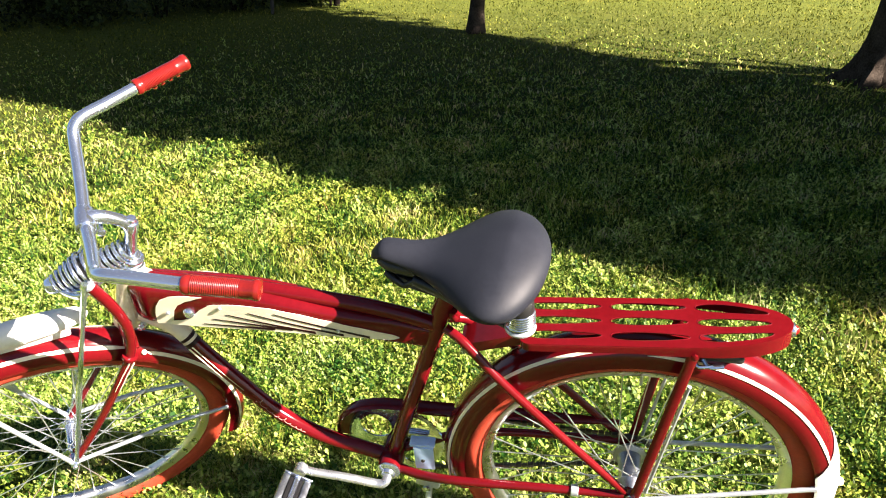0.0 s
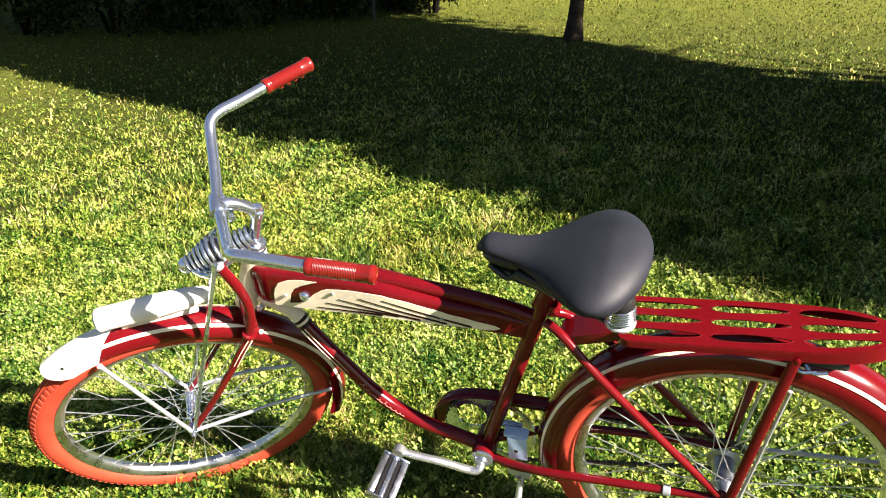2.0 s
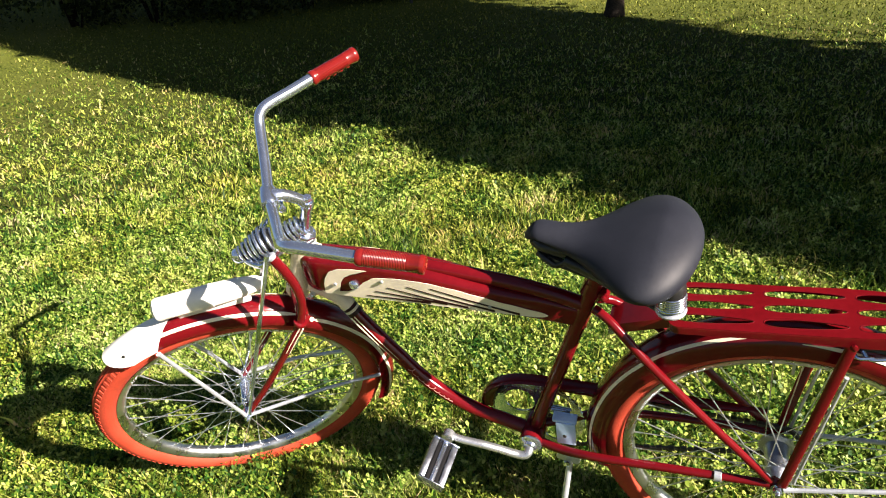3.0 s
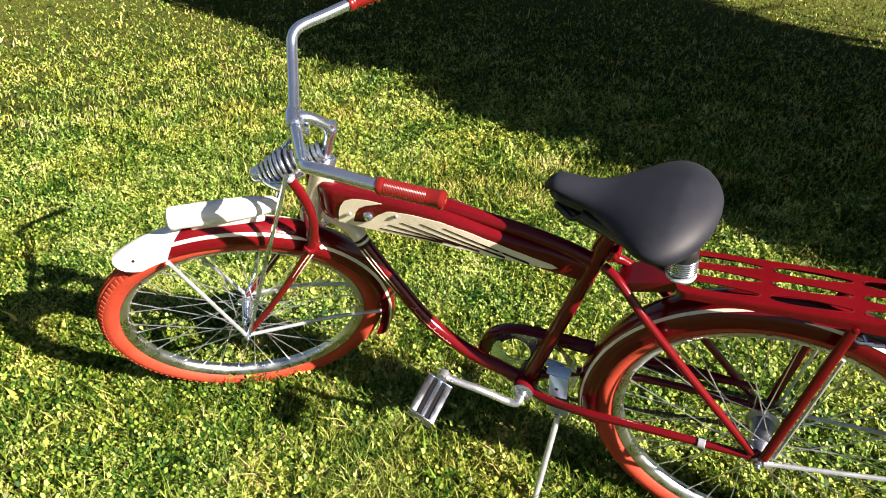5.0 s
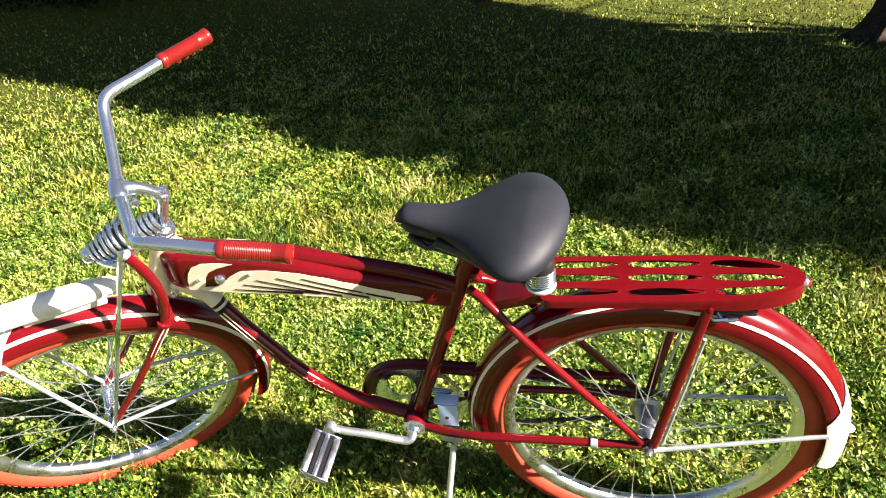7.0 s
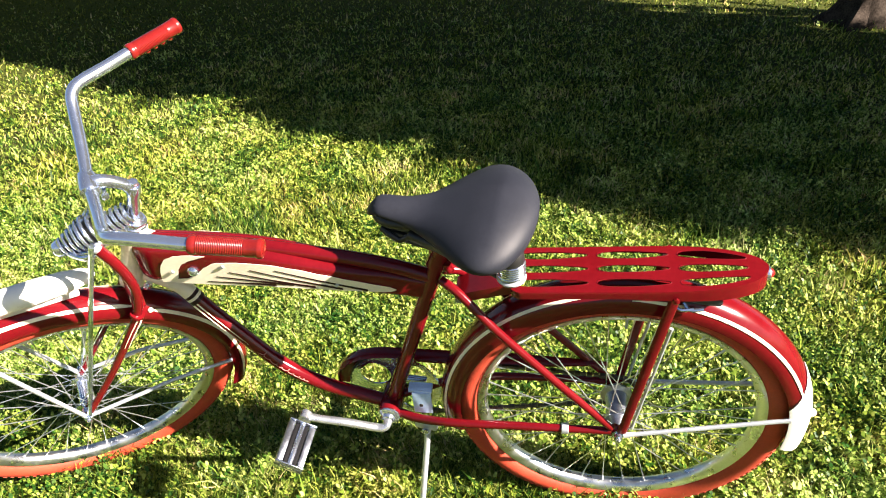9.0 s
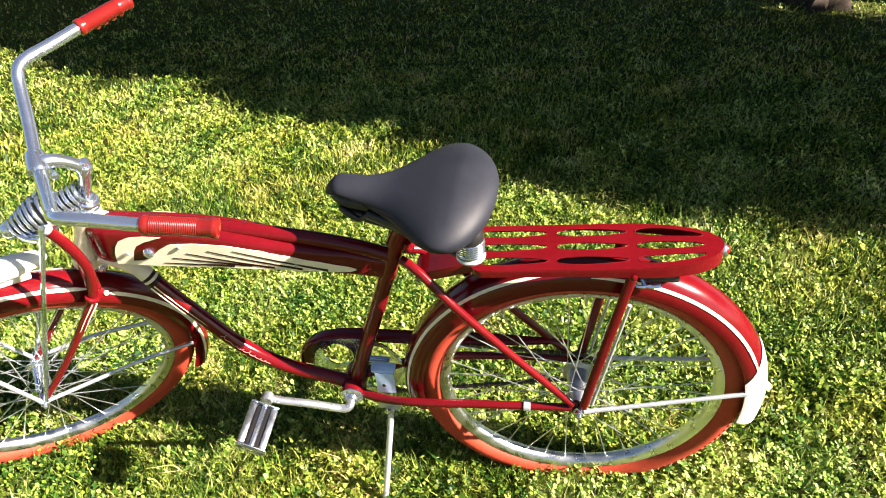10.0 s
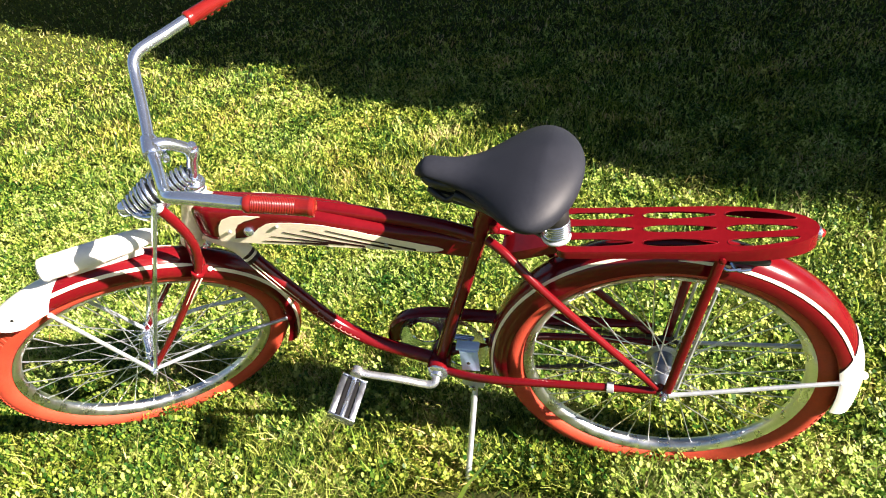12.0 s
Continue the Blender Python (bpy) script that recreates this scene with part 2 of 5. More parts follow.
def wheel(name, m, label, hub_profile, hub_mat, nut):
    """A wheel turning about y: steel rim, balloon tyre, hub and 36 crossed spokes."""
    turn = Matrix.Rotation(radians(-90), 4, "X")
    rim = part(name, lathe(B(), [(0.2860, -0.0172), (0.2860, -0.0158), (0.2815, -0.0148), (0.2745, -0.0105), (0.2705, -0.0060), (0.2690, 0), (0.2705, 0.0060),
                                 (0.2745, 0.0105), (0.2815, 0.0148), (0.2860, 0.0158), (0.2860, 0.0172), (0.2825, 0.0172), (0.2790, 0.0155), (0.2725, 0.0125), (0.2680, 0.0070), (0.2662, 0),
                                 (0.2680, -0.0070), (0.2725, -0.0125), (0.2790, -0.0155), (0.2825, -0.0172)], 96, turn, closed=True), RIM, bicycle, label, m)
    tb = lathe(B(), [(0.308 + 0.0265 * math.cos(a) + 0.0005, 0.0275 * math.sin(a)) for a in (2 * math.pi * k / 20 for k in range(20))], 112, turn, closed=True)
    # tread ribs on both shoulders and along the crown
    for k in range(120):
        a = 2 * math.pi * k / 120
        for s in (-1, 1):
            q = Matrix.Rotation(a, 4, "Y") @ Matrix.Translation((0.308, 0, 0)) @ Matrix.Rotation(radians(-48 * s), 4, "Z") @ Matrix.Translation((0.0268, 0, 0))
            bmesh.ops.create_cube(tb, size=1, matrix=q @ Matrix.Diagonal((0.0032, 0.012, 0.0085, 1)))
    for s in (-0.3, 0.0, 0.3):
        lathe(tb, [(0.308 + 0.0272 * math.cos(s) + d, 0.0275 * math.sin(s) + w) for d, w in ((-0.001, -0.003), (0.0016, -0.002), (0.0016, 0.002), (-0.001, 0.003))], 112, turn, closed=True)
    part("tyre", tb, TYRE, rim, "terracotta balloon tyre with ribbed tread")
    part("hub", lathe(B(), hub_profile, 24, turn), hub_mat, rim, "plated hub shell")
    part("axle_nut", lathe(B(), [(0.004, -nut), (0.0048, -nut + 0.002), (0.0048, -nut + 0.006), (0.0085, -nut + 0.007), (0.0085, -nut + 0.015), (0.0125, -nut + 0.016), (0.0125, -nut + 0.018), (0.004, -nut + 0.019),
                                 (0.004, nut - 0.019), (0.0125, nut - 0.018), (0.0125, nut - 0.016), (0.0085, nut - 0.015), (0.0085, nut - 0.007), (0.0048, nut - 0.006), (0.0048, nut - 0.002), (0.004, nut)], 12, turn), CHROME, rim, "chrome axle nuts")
    part("valve", tube(B(), [(0, 0, 0.238), (0, 0, 0.270)], lambda t: 0.0030 if t > 0.3 else 0.0026, 8), ZINC, rim, "short valve stem")
    flange = hub_profile[2][0] - 0.003
    span = max(h for r, h in hub_profile if r > flange - 0.001) - 0.002
    a0 = Vector((flange, -span, 0))
    b0 = Matrix.Rotation(radians(58), 3, "Y") @ Vector((0.2665, -0.002, 0))
    length = (b0 - a0).length
    mesh = None
    for k in range(36):
        side = -1 if k % 2 else 1
        lean = 58 if (k // 2) % 2 else -58
        rim_a = k * 10 + 3
        a = Matrix.Rotation(radians(rim_a - lean), 3, "Y") @ Vector((flange, side * span, 0))
        b = Matrix.Rotation(radians(rim_a), 3, "Y") @ Vector((0.2665, side * 0.002, 0))
        if mesh is None:
            sb = tube(B(), [(0, 0, 0), (0, 0, length - 0.014), (0, 0, length - 0.0135), (0, 0, length)], lambda t: 0.0012 if t < 0.5 else 0.0020, 6)
            ob = part("spoke", sb, ALLOY, rim, "", along(a, b))
            mesh = ob.data
        else:
            ob = new("spoke", mesh)
            ob.parent = rim
            ob.matrix_basis = along(a, b)
    return rim


wheel("front_wheel", FRONT, "front wheel with steel rim and crossed spokes, turned aside",
      [(0.008, -0.052), (0.011, -0.042), (0.0215, -0.037), (0.0215, -0.034), (0.0135, -0.030), (0.0120, 0), (0.0135, 0.030), (0.0215, 0.034), (0.0215, 0.037), (0.011, 0.042), (0.008, 0.052)], CHROME, 0.074)
wheel("rear_wheel", REAR, "rear wheel with steel rim and coaster-brake hub",
      [(0.010, -0.056), (0.018, -0.045), (0.0270, -0.036), (0.0270, -0.032), (0.0225, -0.027), (0.0215, 0), (0.0235, 0.027), (0.0325, 0.032), (0.0325, 0.036), (0.022, 0.045), (0.010, 0.056)], HUBSTEEL, 0.083)

# tubes
def arm(name, pts, r, mat, parent, label="", m=None, n=8, seg=12, squash=1.0):
    return part(name, tube(B(), spline(pts, n), r, seg, squash), mat, parent, label, m)


BB = Vector((-0.478, 0, 0.305))
DOWN = spline([(-0.926, 0, 0.668), (-0.868, 0, 0.6375), (-0.839, 0, 0.594), (-0.803, 0, 0.540), (-0.761, 0, 0.482), (-0.718, 0, 0.425), (-0.670, 0, 0.382), (-0.607, 0, 0.346), (-0.540, 0, 0.324), (-0.480, 0, 0.304)], 10)
frame_body = part("frame", tube(B(), DOWN, 0.0155, 16), RED, bicycle,
                  "red enamelled cantilever frame with swooping down tube")
def on_down(x0, x1, n=2):
    """Points of the down tube's middle line from x0 to x1."""
    out = []
    for x in steps(x0, x1, n):
        a, b = next((a, b) for a, b in zip(DOWN, DOWN[1:]) if x <= b.x)
        out.append(a.lerp(b, (x - a.x) / (b.x - a.x)))
    return out


def tank_top(x):
    t = (x + 0.905) / 0.555
    return 0.768 - 0.010 * t - 0.075 * max(0.0, t - 0.25) ** 1.5 - 0.012 * max(0.0, (t - 0.85) / 0.15)


arm("top_tube", [(x, 0, tank_top(x) - 0.0145) for x in (-0.900, -0.83, -0.76, -0.69, -0.62, -0.55, -0.48, -0.41, -0.345)], 0.0145, RED, frame_body, seg=18)
arm("seat_tube", [BB, (-0.330, 0, 0.752)], 0.0155, RED, frame_body, n=2)
part("bottom_bracket", lathe(B(), [(0.020, -0.036), (0.025, -0.035), (0.026, -0.032), (0.026, 0.032), (0.025, 0.035), (0.020, 0.036)], 28, Matrix.Translation(BB) @ Matrix.Rotation(radians(-90), 4, "X")), RED, frame_body)
part("bearing_cup", lathe(B(), [(0.010, -0.051), (0.013, -0.050), (0.016, -0.044), (0.0215, -0.042), (0.0248, -0.0395), (0.0248, -0.0362), (0.010, -0.0361)], 28, Matrix.Translation(BB) @ Matrix.Rotation(radians(-90), 4, "X")), CHROME, frame_body, "chrome bearing cup")
head_top = Vector((-0.907, 0, 0.785))
head_low = Vector((-0.967, 0, 0.641))
part("head_tube", lathe(B(), [(0.020, 0), (0.0245, 0.002), (0.0245, 0.020), (0.0220, 0.026), (0.0220, 0.132), (0.0240, 0.138), (0.0240, 0.154), (0.018, 0.156)], 28, along(head_low, head_top)), CREAM, frame_body, "cream painted head tube")
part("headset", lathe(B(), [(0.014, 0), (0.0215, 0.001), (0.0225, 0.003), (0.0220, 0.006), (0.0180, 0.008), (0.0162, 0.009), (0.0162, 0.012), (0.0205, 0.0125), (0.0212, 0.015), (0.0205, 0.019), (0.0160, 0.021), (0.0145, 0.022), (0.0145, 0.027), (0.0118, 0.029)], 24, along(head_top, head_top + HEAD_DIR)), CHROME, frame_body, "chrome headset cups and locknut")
arm("head_lug", [(-0.918, 0, 0.7660), (-0.900, 0, 0.7590), (-0.882, 0, 0.7545)], lambda t: 0.0195 - 0.0035 * t, CREAM, frame_body, "cream lug between head and top tube", seg=18)
# cream sleeve and darts where the down tube leaves the head
part("sleeve", tube(B(), on_down(-0.926, -0.851, 8), 0.0168, 16), CREAM, frame_body, "cream sleeve at the head end of the down tube")
for sy in (-1, 1):
    path = on_down(-0.840, -0.761, 22)
    db = B()
    for off, w in ((0.35, 0.0024), (-0.30, 0.0016)):
        line = []
        for i, q in enumerate(path):
            d = (path[min(i + 1, len(path) - 1)] - path[max(i - 1, 0)]).normalized()
            nrm = Vector((-d.z, 0, d.x))
            line.append(q + nrm * (-0.0152 * math.sin(off)) + Vector((0, sy * 0.0152 * math.cos(off), 0)))
        tube(db, line, lambda t, w=w: w * (1 - 0.85 * t), 6)
    part("dart", db, CREAM, frame_body, "cream pinstripe darts")
    arm("seat_stay", [(-0.335, sy * 0.014, 0.690), (-0.300, sy * 0.030, 0.672), (-0.235, sy * 0.052, 0.606), (-0.12, sy * 0.060, 0.474), (-0.014, sy * 0.063, 0.352)], lambda t: 0.0092 - 0.0015 * t, RED, frame_body)
    arm("chainstay", [(-0.462, sy * 0.024, 0.304), (-0.41, sy * 0.042, 0.309), (-0.33, sy * 0.060, 0.327), (-0.20, sy * 0.064, 0.338), (-0.014, sy * 0.063, 0.342)], lambda t: 0.0105 - 0.0025 * t, RED, frame_body)
    part("dropout", slab(B(), [(-0.030, 0.012), (-0.008, 0.026), (0.012, 0.016), (0.014, -0.006), (0.004, -0.013), (-0.018, -0.010)], thick=0.005, m=Matrix.Translation((0, sy * 0.0615 + 0.0025, HUB + 0.002)) @ Matrix.Rotation(radians(90), 4, "X")), RED, frame_body)
for x0, x1, paint, label in ((-0.8508, -0.8480, MAROON, "dark painted band"), (-0.8478, -0.8450, CREAM, "cream painted band"), (-0.8448, -0.8400, MAROON, "dark painted band")):
    part("painted_band", tube(B(), on_down(x0, x1), 0.0166, 20), paint, frame_body, label)
part("seat_clamp", lathe(B(), [(0.0155, -0.02), (0.0185, -0.018), (0.0185, 0.010), (0.0155, 0.012)], 20, along((-0.330, 0, 0.752), (-0.291, 0, 0.868))), RED, frame_body, "red seat clamp")
part("clamp_bolt", tube(B(), [(-0.302, -0.036, 0.660), (-0.302, 0.036, 0.660)], 0.0065, 8), CHROME, frame_body, "chrome clamp bolt")
part("chainstay_band", lathe(B(), [(0.0105, -0.007), (0.0115, -0.006), (0.0115, 0.006), (0.0105, 0.007)], 16, along((-0.104, -0.0637, 0.3405), (0.0, -0.0634, 0.342))), ZINC, frame_body, "zinc band round the chainstay")
# squiggle in place of the script on the down tube
sb = B()
pts = spline([(-0.742, 0, 0.4565), (-0.718, 0, 0.425), (-0.695, 0, 0.4025), (-0.670, 0, 0.382), (-0.652, 0, 0.3715)], 40)
tall = (1.0, 0.42, 0.36, 0.40, 0.85, 0.38, 0.40, 0.34, 0.12)
line = []
for i, q in enumerate(pts):
    d = (pts[min(i + 1, len(pts) - 1)] - pts[max(i - 1, 0)]).normalized()
    nrm = Vector((-d.z, 0, d.x))
    u = i / (len(pts) - 1) * (len(tall) - 1e-6)
    turn = 2 * math.pi * (u % 1.0)
    size = tall[int(u)] * 0.5 * (1 - math.cos(turn)) if int(u) else 0.5 - 0.5 * math.cos(turn)
    ang = -0.20 - 0.62 * size
    line.append(q + d * (0.0036 * math.sin(turn) + 0.003 * size) - nrm * (0.0157 * math.sin(ang)) + Vector((0, -0.0157 * math.cos(ang), 0)))
part("lettering", tube(sb, line, 0.00055, 5), SCRIPT, frame_body, "pale pink script flourish")


# tank
def tank_low(x):
    t = (x + 0.905) / 0.555
    return 0.669 + 0.005 * min(1, t * 3) - 0.11 * max(0.0, t - 0.45) ** 1.6


def tank_half(x):
    t = (x + 0.905) / 0.555
    blunt = 0.55 + 0.45 * math.sqrt(min(1.0, max(0.0, (x + 0.920) / 0.034)))
    return 0.034 * blunt * (1 - 0.72 * max(0.0, (t - 0.45) / 0.55) ** 1.6) + 0.001


tb = B()
rings = []
xs = [-0.920, -0.9185, -0.915, -0.909] + steps(-0.900, -0.352, 40)
for x in xs:
    zt, zl, h = tank_top(x), tank_low(x), tank_half(x)
    end = 1 - math.sqrt(min(1.0, max(0.0, (x + 0.920) / 0.022)))
    zt, zl = zt - 0.010 * end, zl + 0.012 * end
    # the shoulder drops away below the top tube towards the seat
    sink = min(1.0, max(0.0, (x + 0.70) / 0.24))
    zt -= 0.009 + 0.014 * sink * sink * (3 - 2 * sink)
    mid, up = (zt + zl) / 2, (zt - zl) / 2
    ring = []
    for k in range(28):
        a = 2 * math.pi * k / 28
        ca, sa = math.cos(a), math.sin(a)
        ring.append(tb.verts.new((x, h * math.copysign(abs(ca) ** 0.45, ca), mid + up * math.copysign(abs(sa) ** 0.45, sa))))
    rings.append(ring)
for i in range(len(rings) - 1):
    for k in range(28):
        tb.faces.new((rings[i][k], rings[i][(k + 1) % 28], rings[i + 1][(k + 1) % 28], rings[i + 1][k]))
tb.faces.new(rings[0])
tb.faces.new(rings[-1][::-1])
tank = part("tank", tb, RED, bicycle, "red pressed-steel tank with cream winged panel")


def side_panel(name, top, low, x0, x1, mat, sy, lift, label="", n=30):
    """A thin painted panel that follows the tank's side between two lines."""
    pb = B()
    def surf(u, v):
        x = x0 + (x1 - x0) * u
        return Vector((x, sy * (tank_half(x) + lift), low(x) + (top(x) - low(x)) * v))
    return part(name, shell(pb, surf, steps(0, 1, n), (0.0, 0.5, 1.0), 0.0008), mat, tank, label)


def forward(x):
    """The hook and the eye lie closer to the head than the wing."""
    return x - 0.008 * min(1.0, max(0.0, (-0.735 - x) / 0.05))


def lerp_line(pts):
    pts = [(forward(x), z) for x, z in pts]
    def g(x):
        for (xa, za), (xb, zb) in zip(pts, pts[1:]):
            if x <= xb:
                t = max(0.0, (x - xa) / (xb - xa))
                t = t * t * (3 - 2 * t) * 0.35 + t * 0.65
                return za + (zb - za) * t
        return pts[-1][1]
    return g


for sy in (-1, 1):
    wing_low = lerp_line([(-0.862, 0.678), (-0.783, 0.677), (-0.660, 0.678), (-0.594, 0.675), (-0.505, 0.668), (-0.450, 0.663), (-0.430, 0.662), (-0.418, 0.666)])
    wing_top = lerp_line([(-0.862, 0.682), (-0.859, 0.702), (-0.852, 0.720), (-0.840, 0.735), (-0.818, 0.744), (-0.790, 0.747), (-0.760, 0.746)])
    # the hook in front, the strip under the eye and the feathered wing behind
    side_panel("panel", wing_top, lerp_line([(-0.862, 0.678), (-0.834, 0.679), (-0.826, 0.690), (-0.820, 0.710), (-0.808, 0.725), (-0.788, 0.735), (-0.760, 0.7455)]), forward(-0.862), forward(-0.760), CREAM, sy, 0.0016, "cream painted hook")
    side_panel("panel", lerp_line([(-0.836, 0.686), (-0.805, 0.690), (-0.786, 0.699), (-0.772, 0.716), (-0.749, 0.731), (-0.702, 0.734), (-0.645, 0.731), (-0.595, 0.721), (-0.545, 0.707), (-0.495, 0.692), (-0.445, 0.678), (-0.428, 0.673), (-0.418, 0.667)]), wing_low, forward(-0.836), -0.418, CREAM, sy, 0.0022, "cream painted wing", 44)
    for xa, za, xb, zb in ((-0.775, 0.6850, -0.640, 0.6830), (-0.754, 0.698, -0.607, 0.684), (-0.726, 0.710, -0.566, 0.678), (-0.684, 0.717, -0.516, 0.673), (-0.636, 0.718, -0.470, 0.668)):
        def mid_line(x, xa=xa, xb=xb, za=za, zb=zb):
            return za + (zb - za) * (x - xa) / (xb - xa)
        def width(x, xa=xa, xb=xb):
            return 0.0012 * (0.5 + 1.6 * (x - xa) / (xb - xa))
        side_panel("feather_line", lambda x, f=mid_line, w=width: f(x) + w(x), lambda x, f=mid_line, w=width: f(x) - w(x), xa, xb, MAROON, sy, 0.0030, "", 8)
    part("tank_screw", lathe(B(), [(0.004, 0), (0.010, 0.001), (0.0105, 0.005), (0.008, 0.009), (0.003, 0.011)], 16, along((-0.798, sy * 0.034, 0.709), (-0.798, sy, 0.709))), CHROME, tank, "domed chrome screw")
    for x, z in ((-0.840, 0.706), (-0.735, 0.724), (-0.525, 0.683)):
        part("rivet", lathe(B(), [(0.001, 0), (0.004, 0), (0.0035, 0.002), (0.001, 0.003)], 10, along((x, sy * (tank_half(x) + 0.0030), z), (x, sy * 2, z))), ZINC, tank)


# fenders
def fender(name, m, a0, a1, label, tip, stripe, crown=0.364, flare=0.0, depth=0.034, half=0.036, line=0.095, point=9):
    """A deep rounded mudguard from angle a0 to a1 (degrees, 90 is the top), with a white tip and pinstripes. tip: white from the first angle to the second."""
    def surf(lift):
        def g(u, v):
            # pull the ends in towards the crown to round them
            a = radians(u)
            r = crown - depth * (1 - math.cos(v)) + lift * math.cos(v) + flare * max(0.0, (5 - u) / 34) ** 1.5
            return Vector((r * math.cos(a), (half + lift) * math.sin(v), r * math.sin(a)))
        return g
    vs = steps(-1.72, 1.72, 18)
    body = part(name, shell(B(), surf(0), steps(a0, a1, 64), vs, 0.0015), RED, bicycle, label, m)
    t0, t1, skew, tongue = tip
    g = surf(0.0022)
    def tip_surf(u, v):
        k = abs(v) / 1.72
        start = t0 + skew * k
        end = t1 + tongue * (k ** 2.2)
        return g(start + (end - start) * u, v)
    part("white_tip", shell(B(), tip_surf, steps(0, 1, 18), vs, 0.0012), WHITE, body, "white enamelled fender tip")
    for sy in (-1, 1):
        for s0, s1, mid in stripe:
            gs = surf(0.0016)
            def stripe_surf(u, v, s0=s0, s1=s1, mid=mid):
                w = line * min(1.0, 9 * u, point * (1 - u)) + 0.01
                return gs(s0 + (s1 - s0) * u, sy * (mid + v * w))
            part("pinstripe", shell(B(), stripe_surf, steps(0, 1, 48), (-1, 0, 1), 0.0006), CREAM, body)
    return body


rear_fender = fender("rear_fender", REAR, 190, -7, "deep red rear fender with white tip and pinstripe", (28, -8.5, -13.5, 1), ((188, 100, 0.84), (90, 17, 1.03)), depth=0.040, half=0.042, line=0.064)
front_fender = fender("front_fender", FRONT, -29, 117, "deep red front fender with white tip and pinstripe", (93, 121, 9, -8), ((-25, 45.5, 0.98), (50, 100, 0.80)), flare=0.010, point=40)


def rod(name, a, b, r, mat, parent, label="", m=None):
    """A stay with flattened, eyeletted ends."""
    rb = tube(B(), [Vector(a).lerp(Vector(b), t) for t in (0, 0.04, 0.08, 0.5, 0.92, 0.96, 1)], lambda t: r * (1.25 if t < 0.1 or t > 0.9 else 1.0), 8)
    return part(name, rb, mat, parent, label, m)


for sy in (-1, 1):
    # rear stays run to the tail; front ones fan out from the hub
    rod("fender_stay", (0.010, sy * 0.069, 0.003), (0.316, sy * 0.043, 0.052), 0.0046, ZINC, rear_fender, "zinc fender stay")
    rod("fender_stay", (-0.004, sy * 0.059, 0.006), (-0.066, sy * 0.043, 0.318), 0.0046, ZINC, front_fender, "zinc fender stay")
    arm("fender_stay", [(0.006, sy * 0.059, 0.0), (0.13, sy * 0.056, -0.002), (0.20, sy * 0.049, -0.012), (0.325, sy * 0.042, -0.040)], 0.0046, ZINC, front_fender, "zinc fender stay")
part("rivet", lathe(B(), [(0.001, 0), (0.005, 0), (0.004, 0.002), (0.001, 0.003)], 10, along((-0.135, -0.028, 0.325), (-0.15, -0.3, 0.36))), BLACK, front_fender)


def on_fender(deg, v, r=0.364):
    """A place on a fender's skin and the way out from it."""
    a = radians(deg)
    out = Vector((math.cos(a) * math.cos(v), math.sin(v), math.sin(a) * math.cos(v)))
    rr = r - 0.034 * (1 - math.cos(v))
    p = Vector((rr * math.cos(a), 0.036 * math.sin(v), rr * math.sin(a)))
    return along(p, p + out)


SCREW = [(0.001, 0), (0.0055, 0.0005), (0.0055, 0.002), (0.004, 0.0042), (0.001, 0.0050)]
for sy in (-1, 1):
    part("fender_screw", lathe(B(), SCREW, 12, on_fender(46, sy * 1.0)), CREAM, front_fender, "cream painted screw head")
part("tail_bolt", lathe(B(), [(0.002, 0), (0.0085, 0.001), (0.0085, 0.006), (0.006, 0.010), (0.002, 0.012)], 14, on_fender(4, 0.0, 0.366)), WHITE, rear_fender, "white painted bolt on the fender tip")
part("fender_bolt", lathe(B(), [(0.002, -0.004), (0.0075, -0.003), (0.0075, 0.004), (0.0045, 0.005), (0.0045, 0.012), (0.002, 0.013)], 8, along((-0.918, -0.020, 0.652), (-0.915, -0.12, 0.672))), CHROME, frame_body, "chrome bolt under the head tube")

# fork: red legs, chrome truss rods, crown and the spring in front of the head
fork = arm("fork", [(0.237, -0.040, 0.494), (0.247, -0.045, 0.450), (0.252, -0.049, 0.400), (0.247, -0.051, 0.345), (0.226, -0.053, 0.288), (0.180, -0.056, 0.222), (0.115, -0.056, 0.135), (0.050, -0.056, 0.056), (0.004, -0.056, 0.004)],
           lambda t: 0.0110 - 0.0035 * t, RED, bicycle, "red springer fork with chrome truss rods", FRONT, squash=0.8)
arm("fork_leg", [(0.252, 0.060, 0.455), (0.258, 0.060, 0.400), (0.250, 0.060, 0.345), (0.226, 0.060, 0.288), (0.180, 0.060, 0.222), (0.115, 0.058, 0.135), (0.050, 0.057, 0.056), (0.004, 0.056, 0.004)],
    lambda t: 0.0110 - 0.0035 * t, RED, fork, squash=0.8)
part("ferrule", lathe(B(), [(0.006, -0.003), (0.0102, -0.002), (0.0102, 0.002), (0.0072, 0.005), (0.004, 0.006)], 16, along((0.238, -0.0402, 0.492), (0.228, -0.037, 0.518))), ZINC, fork, "zinc ferrule on the fork leg")
arm("crown", [(0.236, -0.052, 0.300), (0.236, 0.000, 0.324), (0.236, 0.058, 0.300)], 0.013, RED, fork)
arm("steerer", [(0.228, STEM_Y * 0.6, 0.310), (0.305, STEM_Y, 0.462)], 0.0145, BLACK, fork, "dark steerer below the head", n=2)
